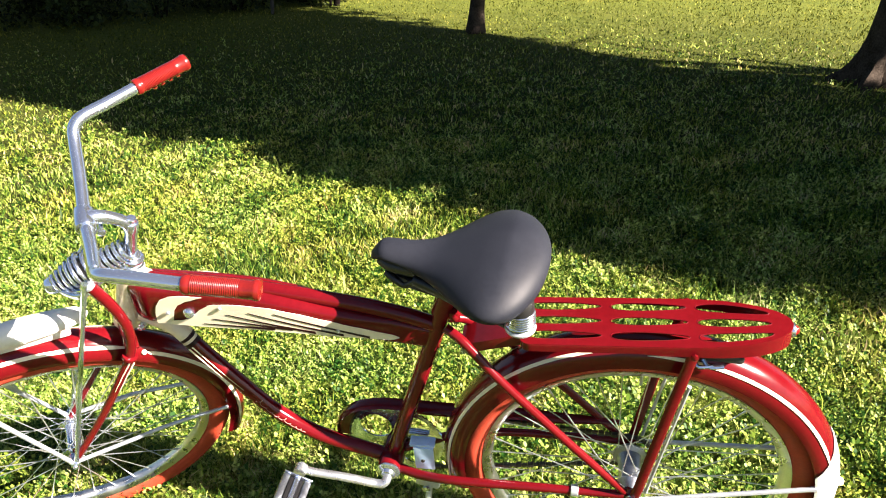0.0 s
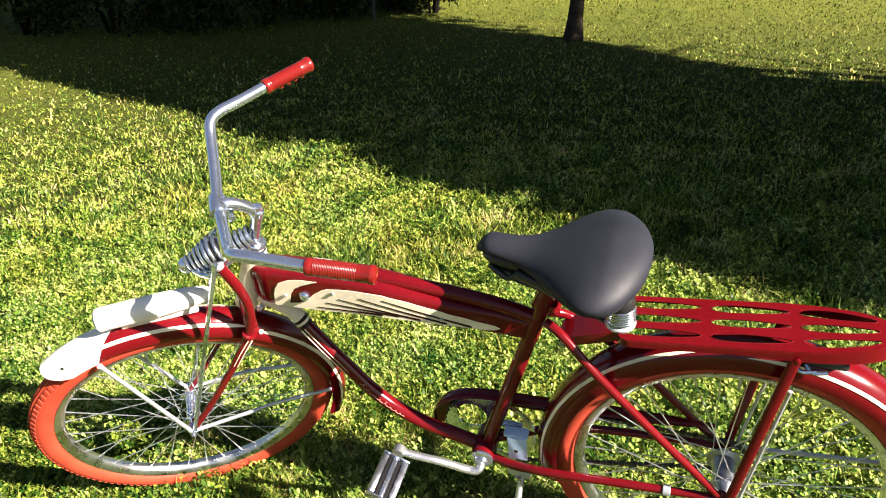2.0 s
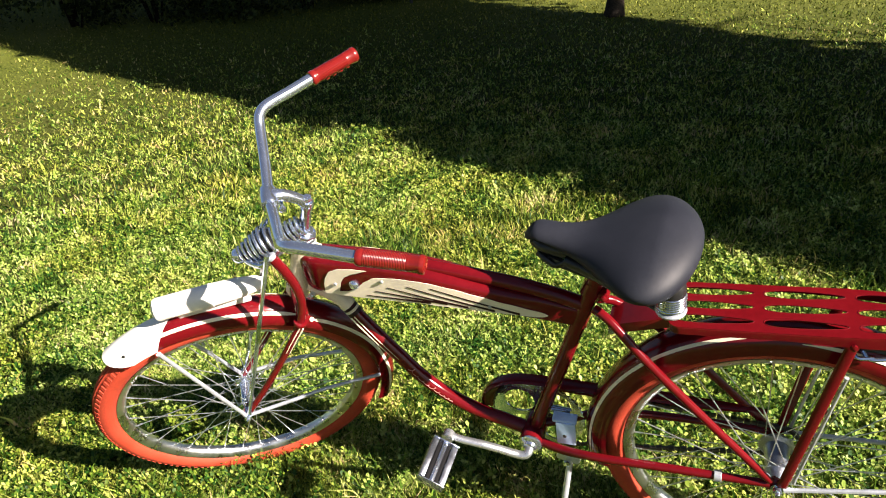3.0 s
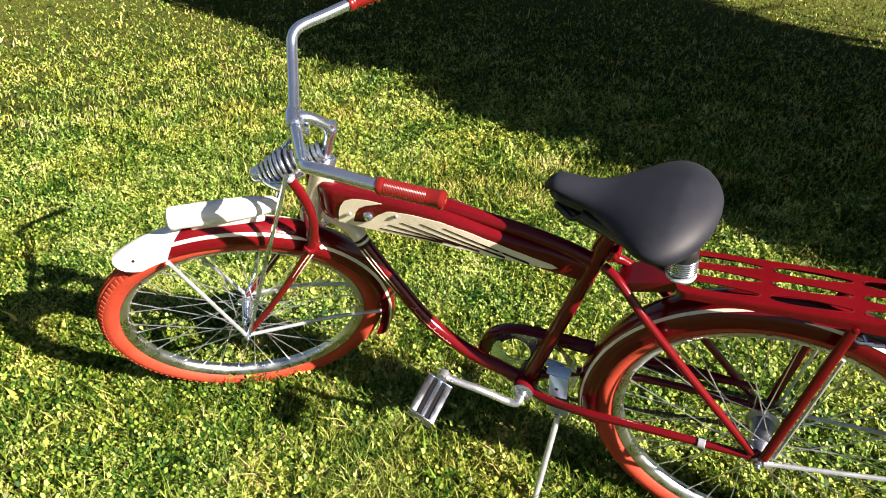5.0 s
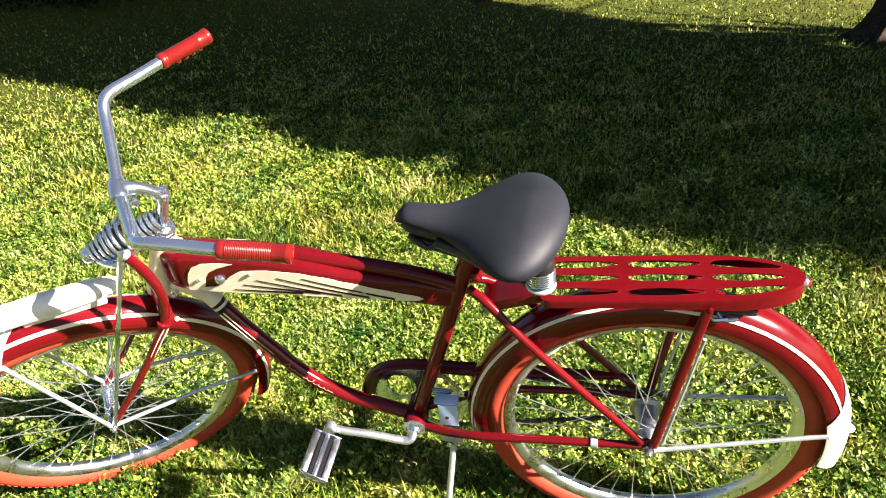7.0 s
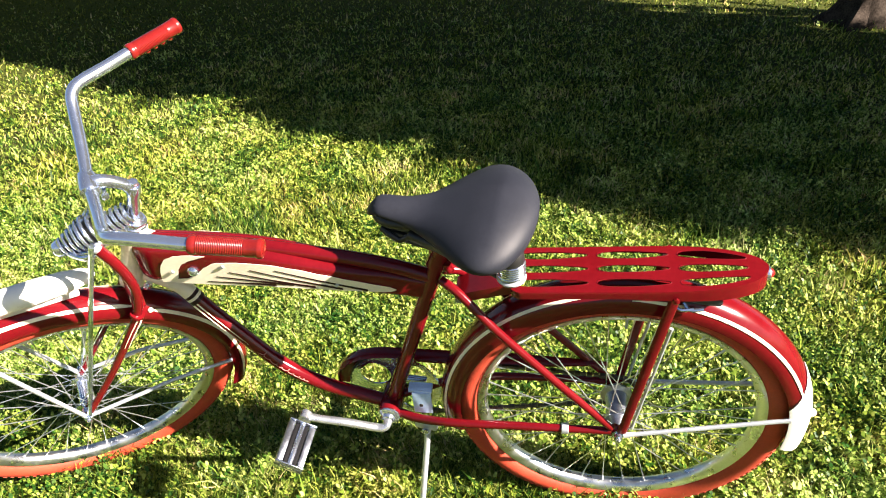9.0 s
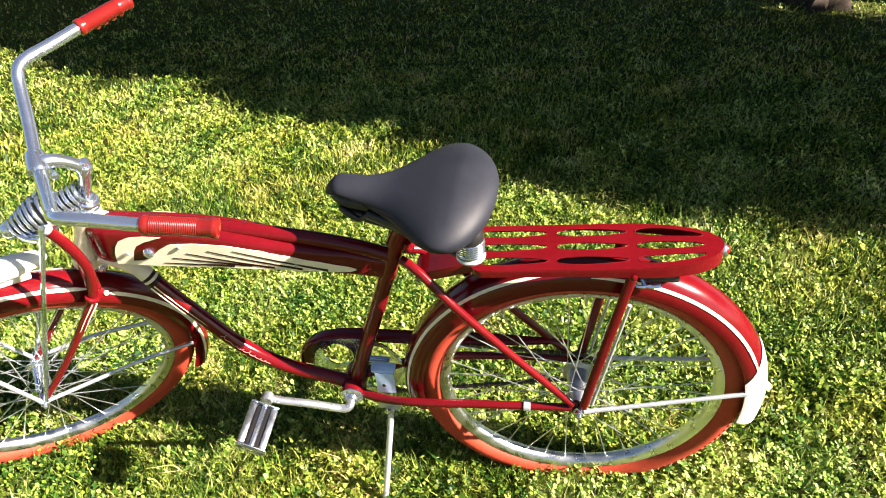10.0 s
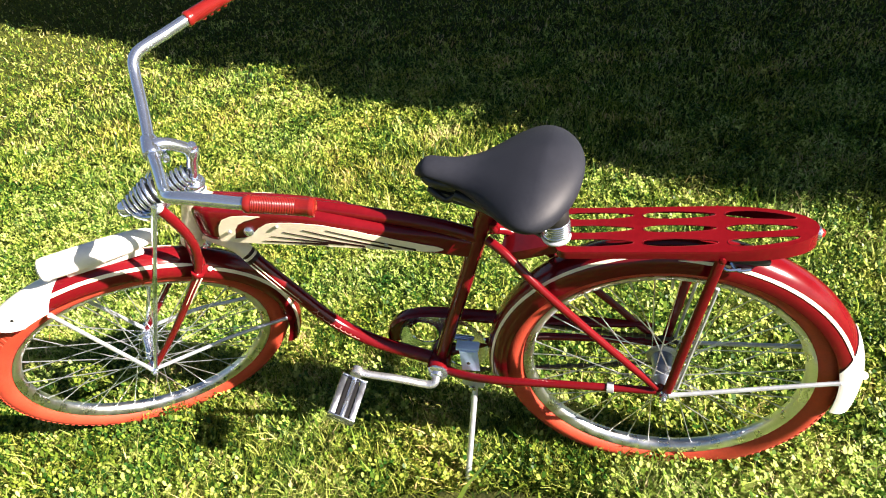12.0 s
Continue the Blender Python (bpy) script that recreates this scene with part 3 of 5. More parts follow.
for sy in (-1, 1):
    rod("truss_rod", (0.234, sy * 0.052 + 0.008, 0.505 if sy < 0 else 0.462), (0.006, sy * 0.060, 0.006), 0.0048, CHROME, fork, "chrome truss rod")
    tb = B()
    for off in (-0.25, 0.25):
        tube(tb, [Vector((x, sy * (y + 0.0072), z)) + Vector((0.012 * off, 0, -0.01 * off)) for x, y, z in ((0.222, 0.054, 0.272), (0.196, 0.0555, 0.240), (0.168, 0.057, 0.203))], lambda t: 0.0017 * (1 - 0.6 * t), 6)
    part("pinstripe", tb, CREAM, fork)
    part("collar", lathe(B(), [(0.010, -0.004), (0.0145, -0.003), (0.0145, 0.003), (0.010, 0.004)], 16, along((0.224, sy * 0.053 + (0.006 if sy > 0 else 0), 0.284), (0.180, sy * 0.056, 0.222))), RED, fork)
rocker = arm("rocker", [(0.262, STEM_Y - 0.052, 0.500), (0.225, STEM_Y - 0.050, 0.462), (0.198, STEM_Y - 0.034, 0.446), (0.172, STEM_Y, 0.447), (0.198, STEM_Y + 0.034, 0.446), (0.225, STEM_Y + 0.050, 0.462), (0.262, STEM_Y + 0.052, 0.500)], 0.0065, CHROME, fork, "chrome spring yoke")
tip = Vector((0.160, STEM_Y, 0.452))
far = Vector((0.312, STEM_Y, 0.482))
cb = B()
line = []
axis = along(tip, far)
long = (far - tip).length
for i in range(16 * 14 + 1):
    t = i / (16 * 14)
    a = 2 * math.pi * 14 * t
    r = 0.011 + 0.050 * t if t < 0.44 else max(0.019, 0.033 - 0.085 * (t - 0.44))
    line.append(axis @ Vector((r * math.cos(a), r * math.sin(a), long * t * 0.97)))
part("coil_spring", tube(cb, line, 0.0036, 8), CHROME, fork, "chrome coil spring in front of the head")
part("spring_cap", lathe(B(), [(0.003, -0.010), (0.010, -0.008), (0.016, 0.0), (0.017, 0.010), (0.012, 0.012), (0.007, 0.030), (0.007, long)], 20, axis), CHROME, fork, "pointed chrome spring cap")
low = axis.to_3x3().inverted() @ Vector((0, 0, -1))
under = math.atan2(low.y, low.x)
def cradle(u, v):
    r = 0.010 + 0.060 * u if u < 0.44 else 0.0364 - 0.03 * (u - 0.44)
    return axis @ Vector((r * math.cos(under + v), r * math.sin(under + v), long * u - 0.004))
part("spring_cradle", shell(B(), cradle, steps(0.0, 0.62, 12), steps(-1.15, 1.15, 12), 0.0025), CHROME, fork, "polished chrome cradle under the spring")
# core added inside the coils so that the gaps between them look dark
part("gap_core", lathe(B(), [(0.008, 0.01), (0.018, 0.045), (0.024, 0.068), (0.014, 0.10), (0.010, long - 0.02)], 20, axis), DARKSTEEL, fork, "added core that darkens the gaps between the coils")

# stem and handlebar
post_low, post_top = Vector((0.302, STEM_Y, 0.460)), Vector((0.334, STEM_Y, 0.541))
post_long = (post_top - post_low).length
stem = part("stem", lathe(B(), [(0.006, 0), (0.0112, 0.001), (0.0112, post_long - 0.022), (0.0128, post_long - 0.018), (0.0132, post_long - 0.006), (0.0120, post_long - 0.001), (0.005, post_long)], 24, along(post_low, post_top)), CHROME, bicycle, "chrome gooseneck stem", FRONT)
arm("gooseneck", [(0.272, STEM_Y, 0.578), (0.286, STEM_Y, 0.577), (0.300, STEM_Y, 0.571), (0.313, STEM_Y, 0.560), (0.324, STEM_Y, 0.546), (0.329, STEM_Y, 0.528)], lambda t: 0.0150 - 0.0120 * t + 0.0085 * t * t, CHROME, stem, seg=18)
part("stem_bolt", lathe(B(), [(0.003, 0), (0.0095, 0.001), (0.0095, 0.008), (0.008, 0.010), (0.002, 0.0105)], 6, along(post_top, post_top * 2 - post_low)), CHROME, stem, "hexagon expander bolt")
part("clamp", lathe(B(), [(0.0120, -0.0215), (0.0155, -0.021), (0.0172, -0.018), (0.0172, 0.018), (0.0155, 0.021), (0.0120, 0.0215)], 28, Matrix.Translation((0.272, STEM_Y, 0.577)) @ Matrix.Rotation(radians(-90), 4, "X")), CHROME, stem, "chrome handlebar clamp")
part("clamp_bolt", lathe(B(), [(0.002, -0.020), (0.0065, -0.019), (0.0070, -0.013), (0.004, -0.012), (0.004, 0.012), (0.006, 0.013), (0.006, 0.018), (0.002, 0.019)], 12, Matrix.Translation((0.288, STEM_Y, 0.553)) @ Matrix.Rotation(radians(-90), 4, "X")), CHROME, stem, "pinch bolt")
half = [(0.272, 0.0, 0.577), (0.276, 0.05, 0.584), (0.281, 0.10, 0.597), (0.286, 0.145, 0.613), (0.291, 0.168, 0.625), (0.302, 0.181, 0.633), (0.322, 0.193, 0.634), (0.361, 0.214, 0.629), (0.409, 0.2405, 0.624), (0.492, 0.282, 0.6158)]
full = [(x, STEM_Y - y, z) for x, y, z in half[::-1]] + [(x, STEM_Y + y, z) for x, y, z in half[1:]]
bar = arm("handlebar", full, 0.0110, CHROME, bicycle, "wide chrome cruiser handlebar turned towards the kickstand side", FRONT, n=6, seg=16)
for sy in (-1, 1):
    a, b = Vector((0.405, STEM_Y + sy * 0.2385, 0.6243)), Vector((0.504, STEM_Y + sy * 0.288, 0.6143))
    m = along(a, b)
    L = (b - a).length
    prof = [(0.0115, 0.0), (0.0150, 0.001), (0.0165, 0.004), (0.0165, 0.010), (0.0155, 0.012)]
    for k in range(28):
        z = 0.014 + k * 0.0026
        prof += [(0.0153, z), (0.0160, z + 0.0013)]
    prof += [(0.0155, 0.088), (0.0160, 0.090), (0.0163, L - 0.008), (0.0174, L - 0.006), (0.0176, L - 0.003), (0.0165, L + 0.002), (0.010, L + 0.004), (0.004, L + 0.0045)]
    prof = [(max(r * 0.92, 0.0113) if r > 0.011 else r, z) for r, z in prof]
    grip = part("grip", lathe(B(), prof, 24, m), GRIP, bar, "red ribbed rubber grip with finger notches")
    gb = B()
    for k in range(4):
        lathe(gb, [(0.002, 0), (0.006, 0.001), (0.0065, 0.004), (0.004, 0.008), (0.001, 0.009)], 10, m @ Matrix.Translation((0, 0, 0.036 + 0.0170 * k)) @ m.to_3x3().inverted().to_4x4() @ along((0, 0, -0.0125), (0.004, 0, -0.05)))
    part("finger_ridge", gb, GRIP, grip)
    part("end_hole", lathe(B(), [(0.0004, 0.0046), (0.0036, 0.0046), (0.0046, 0.0040), (0.0050, 0.0030)], 12, m @ Matrix.Translation((0, 0, L))), TYRE, grip, "orange spot on the grip end")

# headlight on the front fender
lb = B()
la, lz = Vector((-0.032, 0.0, 0.402)), Vector((0.192, 0.004, 0.380))
m = along(la, lz)
L = (lz - la).length
lathe(lb, [(0.004, -0.004), (0.016, -0.003), (0.0225, 0.002), (0.0240, 0.008), (0.0240, 0.05), (0.0238, 0.12), (0.0215, 0.17), (0.0160, L - 0.018), (0.008, L - 0.004), (0.002, L)], 28, m)
light = part("headlight", lb, WHITE, bicycle, "white torpedo headlight mounted on the front fender", FRONT)
part("seam", lathe(B(), [(0.0236, 0.1120), (0.0243, 0.1125), (0.0243, 0.1145), (0.0236, 0.1150)], 28, m), WHITE, light)
part("pedestal", block(B(), (0.150, 0.018, 0.026), Matrix.Translation((0.075, 0, 0.366)) @ Matrix.Rotation(radians(6), 4, "Y"), 0.004), WHITE, light)

# saddle: a pear-shaped, domed cover whose edge rolls under
def sigmoid(v):
    return 1 / (1 + math.exp(-v))


# the saddle sits a little askew on its post
SEAT = Matrix.Translation((-0.28, 0.004, 0)) @ Matrix.Rotation(radians(-3.0), 4, "Z") @ Matrix.Translation((0.28, 0, 0))
sb = B()
rings = []
for t in steps(0.0, 0.1, 10) + steps(0.13, 0.90, 34) + steps(0.915, 1.0, 18):
    grow = sigmoid((t - 0.55) * 9)
    nose = 0.0240 * math.sqrt(max(0.0, 1 - (1 - min(1.0, t / 0.125)) ** 2))
    end = math.sqrt(max(0.0, 1 - (max(0.0, t - 0.64) / 0.36) ** 2.0))
    half_width = (nose + 0.132 * sigmoid((t - 0.485) * 9.6)) * end + 0.001
    kick = sigmoid((t - 0.66) * 13)
    top = 0.8600 + 0.002 * grow + 0.017 * kick - 0.014 * math.exp(-((t - 0.33) / 0.22) ** 2) - 0.018 * max(0.0, (0.11 - t) / 0.11) ** 2.2 - 0.005 * max(0.0, 1 - t / 0.3)
    drop = 0.0150 + 0.0051 * min(1.0, t / 0.25) + 0.0190 * grow + 0.013 * kick
    ring = []
    for k in range(33):
        v = -1 + k / 16
        p = abs(v) * math.pi / 2 * (1.12 + 0.23 * sigmoid((t - 0.50) * 12))
        over = max(0.0, (p - math.pi / 2) / 0.55)
        y = half_width * (math.sin(p) if p < math.pi / 2 else 1 - 0.10 * over * over)
        dz = (1 - math.cos(min(p, math.pi / 2)) ** 1.2) + 0.45 * over
        roll = max(0.12, min(1.0, end * 1.1)) * min(1.0, 0.35 + t / 0.1)
        ring.append(sb.verts.new(SEAT @ Vector((-0.4565 + 0.2970 * t, math.copysign(y, v), top - drop * (dz * roll + (1 - roll) * 0.75)))))
    rings.append(ring)
for i in range(len(rings) - 1):
    for k in range(32):
        sb.faces.new((rings[i][k], rings[i + 1][k], rings[i + 1][k + 1], rings[i][k + 1]))
    sb.faces.new((rings[i][0], rings[i][32], rings[i + 1][32], rings[i + 1][0]))
sb.faces.new(rings[0])
sb.faces.new(rings[-1][::-1])
saddle = part("saddle", sb, VINYL, bicycle, "wide sprung charcoal vinyl saddle")
saddle.data.set_sharp_from_angle(angle=radians(180))
part("seat_pan", tube(B(), spline([(-0.43, 0, 0.800), (-0.38, 0.018, 0.790), (-0.30, 0.03, 0.778), (-0.24, 0.075, 0.776), (-0.215, 0.05, 0.774), (-0.21, 0, 0.774), (-0.215, -0.05, 0.774), (-0.235, -0.075, 0.776), (-0.30, -0.03, 0.778), (-0.38, -0.018, 0.790), (-0.43, 0, 0.800)], 6), 0.007, 8), BLACK, saddle, "black under-frame")
part("nose_bracket", tube(B(), spline([(-0.436, 0, 0.830), (-0.426, 0, 0.821), (-0.408, 0, 0.816), (-0.372, 0, 0.811), (-0.325, 0, 0.805)], 6), lambda t: 0.010 + 0.009 * t, 16, 1.5), BLACK, saddle, "black nose bracket under the saddle")
for sy in (-1, 1):
    arm("rail_clamp", [(-0.428, sy * 0.012, 0.806), (-0.412, sy * 0.020, 0.797), (-0.396, sy * 0.021, 0.788), (-0.378, sy * 0.022, 0.797), (-0.360, sy * 0.024, 0.803)], 0.0058, BLACK, saddle, "black rail clamp loop")
    # black bar put in for the shade under the skirt
    arm("skirt_shade", [(-0.378, sy * 0.024, 0.803), (-0.340, sy * 0.036, 0.795), (-0.305, sy * 0.052, 0.789), (-0.272, sy * 0.068, 0.786)], 0.0105, BLACK, saddle, "black bar for the shaded underside of the skirt")
for sy in (-1, 1):
    at = -0.201 if sy < 0 else -0.232
    arm("rail", [(-0.43, 0, 0.796), (-0.39, sy * 0.020, 0.788), (-0.33, sy * 0.024, 0.768), (-0.26, sy * 0.045, 0.752), (at, sy * 0.080, 0.750)], 0.0042, BLACK, saddle, "black wire rail")
    line = [Vector((at + 0.0205 * math.cos(a), sy * 0.080 + 0.0205 * math.sin(a), 0.773 + 0.027 * a / (2 * math.pi * 6))) for a in (2 * math.pi * k / 14 for k in range(14 * 6 + 1))]
    part("coil_spring", tube(B(), line, 0.0037, 7), CHROME, saddle, "chrome coil spring")
    part("spring_seat", lathe(B(), [(0.004, 0.761), (0.0235, 0.763), (0.0250, 0.767), (0.0230, 0.770), (0.014, 0.771), (0.004, 0.772)], 24, Matrix.Translation((at, sy * 0.080, 0))), ZINC, saddle, "pressed spring seat")
    part("spring_cap", lathe(B(), [(0.004, 0.773), (0.012, 0.774), (0.012, 0.797), (0.0215, 0.799), (0.0225, 0.803), (0.0215, 0.818), (0.017, 0.826), (0.004, 0.828)], 24, Matrix.Translation((at, sy * 0.080, 0))), BLACK, saddle, "black upper spring cup")
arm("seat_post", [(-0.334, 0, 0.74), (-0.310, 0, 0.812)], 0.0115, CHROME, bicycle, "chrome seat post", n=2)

# rear rack: pressed plate with three rows of long slots
def rack_half(x):
    if x > 0.02:
        return 0.0615 * math.sqrt(max(0.0, 1 - ((x - 0.02) / 0.197) ** 2.6))
    if x < -0.187:
        return 0.0615 - 0.016 * (1 - math.sqrt(1 - min(1.0, (-0.187 - x) / 0.0195) ** 2))
    return 0.0615


rx = steps(-0.206, -0.187, 8) + steps(-0.17, 0.02, 8) + steps(0.035, 0.195, 16) + steps(0.199, 0.2169, 10)
outline = [(x, -rack_half(x)) for x in rx] + [(x, 0.91 * rack_half(x)) for x in rx[::-1]]
holes = []
for x0, x1 in ((-0.200, -0.075), (-0.061, 0.060), (0.074, 0.191)):
    for yc, w in ((-0.0375, 0.0128), (-0.002, 0.0125), (0.0335, 0.0128)):
        xe, bend = (x1 - 0.006, 0.012 * (1 if yc < -0.01 else -1 if yc > 0.01 else 0)) if x1 > 0.1 else (x1, 0.0)
        loop = []
        for k in range(22):
            a = 2 * math.pi * k / 22
            ca, sa = math.cos(a), math.sin(a)
            u = 0.5 + 0.5 * ca
            loop.append((x0 + (xe - x0) * u, yc + bend * u * u + w * math.copysign(abs(sa) ** 0.75, sa) * (1 - 0.42 * u)))
        holes.append(loop)
RACK = Matrix.Translation((0, 0, 0.721)) @ Matrix.Rotation(radians(-3.4), 4, "Y")
rack = part("rear_rack", slab(B(), outline, holes, 0.0025, RACK), RED, bicycle, "red pressed-steel rear rack with long slots")
rim_line = outline
fb = B()
def edge_surf(u, v):
    i = int(u)
    x, y = rim_line[i % len(rim_line)]
    deep = 0.013 + 0.017 * max(0.0, (x + 0.02) / 0.237) ** 1.2
    return RACK @ Vector((x, y * (1.0 + 0.03 * v ** 0.5), 0.0015 - deep * v))
shell(fb, edge_surf, list(range(len(rim_line))) + [len(rim_line)], (0.0, 0.05, 0.2, 0.5, 1.0), 0.0018)
part("flange", fb, RED, rack, "turned-down rack edge")
def tongue(u, v):
    """The front of the rack bends down towards the seat tube."""
    return RACK @ Vector((-0.205 - 0.108 * u, v * (0.0450 - 0.016 * u * u), -0.038 * u ** 1.25 - 0.016 * max(0.0, abs(v) - 0.86) / 0.14))
part("tongue", shell(B(), tongue, steps(0, 1, 14), [-1, -0.97, -0.93, -0.86, -0.5, 0, 0.5, 0.86, 0.93, 0.97, 1], 0.0025), RED, rack, "bent-down front plate of the rack")
for loop in holes:
    part("slot_lip", tube(B(), [RACK @ Vector((x, y, 0.0020)) for x, y in loop], 0.0012, 6, closed=True), RED, rack)
part("reflector", lathe(B(), [(0.003, -0.006), (0.0080, -0.004), (0.0082, 0.005), (0.0068, 0.008), (0.0038, 0.0105), (0.001, 0.0115)], 18, along((0.217, 0, 0.722), (0.30, 0, 0.727))), JEWEL, rack, "red jewel reflector")
part("bezel", lathe(B(), [(0.0085, -0.005), (0.0120, -0.004), (0.0125, 0.001), (0.0110, 0.004), (0.0080, 0.005)], 18, along((0.217, 0, 0.722), (0.30, 0, 0.727))), CHROME, rack, "chrome reflector bezel")
for sy in (-1, 1):
    sbm = tube(B(), spline([(0.066, sy * 0.058, 0.716), (0.061, sy * 0.062, 0.690), (0.035, sy * 0.069, 0.540), (0.006, sy * 0.068, 0.345)], 6), 0.0092, 14, 0.26)
    part("rack_stay", sbm, RED, rack)
    rod("stay_edge", (0.068, sy * 0.060, 0.640), (0.024, sy * 0.066, 0.360), 0.0032, ZINC, rack, "thin zinc brace")
    part("stay_bolt", lathe(B(), [(0.002, 0), (0.006, 0.001), (0.006, 0.005), (0.002, 0.007)], 8, along((0.066, sy * 0.064, 0.712), (0.066, sy, 0.712))), RED, rack)
foot = part("rack_foot", block(B(), (0.068, 0.038, 0.015), Matrix.Translation((0.114, -0.024, 0.684)) @ Matrix.Rotation(radians(4), 4, "Y") @ Matrix.Rotation(radians(-12), 4, "X"), 0.007), BLACK, rack, "glossy black bracket between rack and fender")
for x in (0.078, 0.094):
    part("clip", tube(B(), spline([(x - 0.010, -0.040, 0.684), (x, -0.049, 0.676), (x + 0.022, -0.048, 0.678)], 5), 0.0035, 8), CHROME, foot, "bright spring clip")
# lug where the seat stays meet the seat tube
lug = part("seat_lug", lathe(B(), [(0.0150, -0.016), (0.0185, -0.014), (0.0185, 0.014), (0.0150, 0.016)], 20, along((-0.3395, 0, 0.728), (-0.331, 0, 0.752))), RED, bicycle, "red seat lug with a pinch bolt")
part("lug_ear", block(B(), (0.020, 0.034, 0.018), Matrix.Translation((-0.318, -0.004, 0.722)), 0.005), RED, lug)
part("lug_bolt", lathe(B(), [(0.002, 0), (0.006, 0.001), (0.006, 0.006), (0.003, 0.008)], 8, along((-0.316, -0.020, 0.722), (-0.316, -1, 0.722))), RED, lug)

# cranks, pedals, chain
PED = Vector((-0.638, -0.102, 0.357))
crank = arm("crankset", [BB + Vector((0, -0.045, 0)), BB + Vector((0.000, -0.057, -0.004)), BB + Vector((-0.009, -0.064, -0.008)), BB + Vector((-0.030, -0.067, -0.003)), PED + Vector((0.08, 0.022, -0.027)), PED + Vector((0.03, 0.015, -0.012)), PED + Vector((0, 0.012, 0))],
            lambda t: 0.0098 - 0.0014 * t, ALLOY, bicycle, "one-piece chrome crank with chainring", squash=0.85)
part("crank_eye", lathe(B(), [(0.007, -0.010), (0.0125, -0.009), (0.0125, 0.009), (0.007, 0.010)], 16, Matrix.Translation(PED + Vector((0, 0.010, 0))) @ Matrix.Rotation(radians(90), 4, "X")), ALLOY, crank)
OPP = 2 * BB - PED
arm("crank_arm", [BB + Vector((0, 0.05, 0)), BB + Vector((0.018, 0.071, -0.006)), OPP + Vector((-0.04, -0.02, 0.02)), OPP + Vector((0, -0.012, 0))], 0.009, CHROME, crank)
cb = B()
ring_out = [((0.0995 if k % 2 else 0.1025) * math.cos(2 * math.pi * k / 96), (0.0995 if k % 2 else 0.1025) * math.sin(2 * math.pi * k / 96)) for k in range(96)]
wins = []
for j in range(4):
    c = radians(45 + 90 * j)
    wins.append([(0.0570 * math.cos(c) + 0.0345 * math.cos(2 * math.pi * k / 28), 0.0570 * math.sin(c) + 0.0345 * math.sin(2 * math.pi * k / 28)) for k in range(28)])
part("chainring", slab(cb, ring_out, wins, 0.003, Matrix.Translation(BB + Vector((0, 0.045, 0))) @ Matrix.Rotation(radians(90), 4, "X")), CHROME, crank, "chrome chainring with four round windows")


def pedal(m):
    """A block pedal on its spindle, along local y."""
    pd = part("pedal", block(B(), (0.012, 0.100, 0.018), Matrix.Translation((0, -0.060, 0)), 0.005), CHROME, bicycle, "chrome block pedal with black rubber strips", m)
    for s in (-1, 1):
        part("pedal_block", block(B(), (0.014, 0.094, 0.020), Matrix.Translation((s * 0.0218, -0.060, 0)), 0.004), HUBSTEEL, pd, "worn metal tread plate")
        part("rubber", block(B(), (0.0085, 0.090, 0.017), Matrix.Translation((s * 0.0096, -0.060, -0.003)), 0.002), RUBBER, pd, "black rubber strip")
    for y in (-0.011, -0.110):
        part("end_plate", block(B(), (0.058, 0.003, 0.024), Matrix.Translation((0, y, 0)), 0.001), CHROME, pd)
    return pd


pedal(Matrix.Translation(PED) @ Matrix.Rotation(radians(28), 4, "Y"))
pedal(Matrix.Translation(OPP) @ Matrix.Rotation(radians(180), 4, "Z") @ Matrix.Rotation(radians(10), 4, "Y"))
cg = [(-0.604, 0.285), (-0.598, 0.318), (-0.580, 0.350), (-0.550, 0.378), (-0.510, 0.392), (-0.45, 0.396), (-0.36, 0.395), (-0.20, 0.398), (-0.02, 0.402)]
gp = spline([(x, 0.062, z) for x, z in cg], 6)
gb = B()
# flat face with the top lip curled over the chain
section = [(-0.024, 0.001), (-0.012, 0.004), (0.004, 0.004), (0.018, 0.002), (0.025, -0.004), (0.027, -0.014), (0.025, -0.026), (0.020, -0.031)]
def guard(u, v):
    i = int(u)
    d = (gp[min(i + 1, len(gp) - 1)] - gp[max(i - 1, 0)]).normalized()
    nrm = Vector((-d.z, 0, d.x))
    w = min(1.0, 0.35 + 0.05 * i, 0.25 + 0.12 * (len(gp) - 1 - i))
    up, side = section[v]
    return gp[i] + nrm * (up * w - 0.003) + Vector((0, side * w, 0))
guard_part = part("chain_guard", shell(gb, guard, list(range(len(gp))), list(range(len(section))), 0.0015), RED, bicycle, "dark red chain guard curling round the chainring")
part("guard_bolt", lathe(B(), [(0.002, 0), (0.006, 0.001), (0.006, 0.006), (0.002, 0.007)], 8, along((-0.38, 0.056, 0.394), (-0.38, -0.2, 0.394))), CHROME, guard_part)
ch = B()
ring = []
for k in range(25):
    a = radians(90 + 180 * k / 24)
    ring.append((BB.x + 0.101 * math.cos(a), BB.z + 0.101 * math.sin(a)))
for k in range(13):
    a = radians(-90 + 180 * k / 12)
    ring.append((0.040 * math.cos(a), HUB + 0.040 * math.sin(a)))
dense = []
for (xa, za), (xb, zb) in zip(ring, ring[1:] + ring[:1]):
    n = max(1, round(math.hypot(xb - xa, zb - za) / 0.0127))
    dense += [(xa + (xb - xa) * k / n, za + (zb - za) * k / n) for k in range(n)]
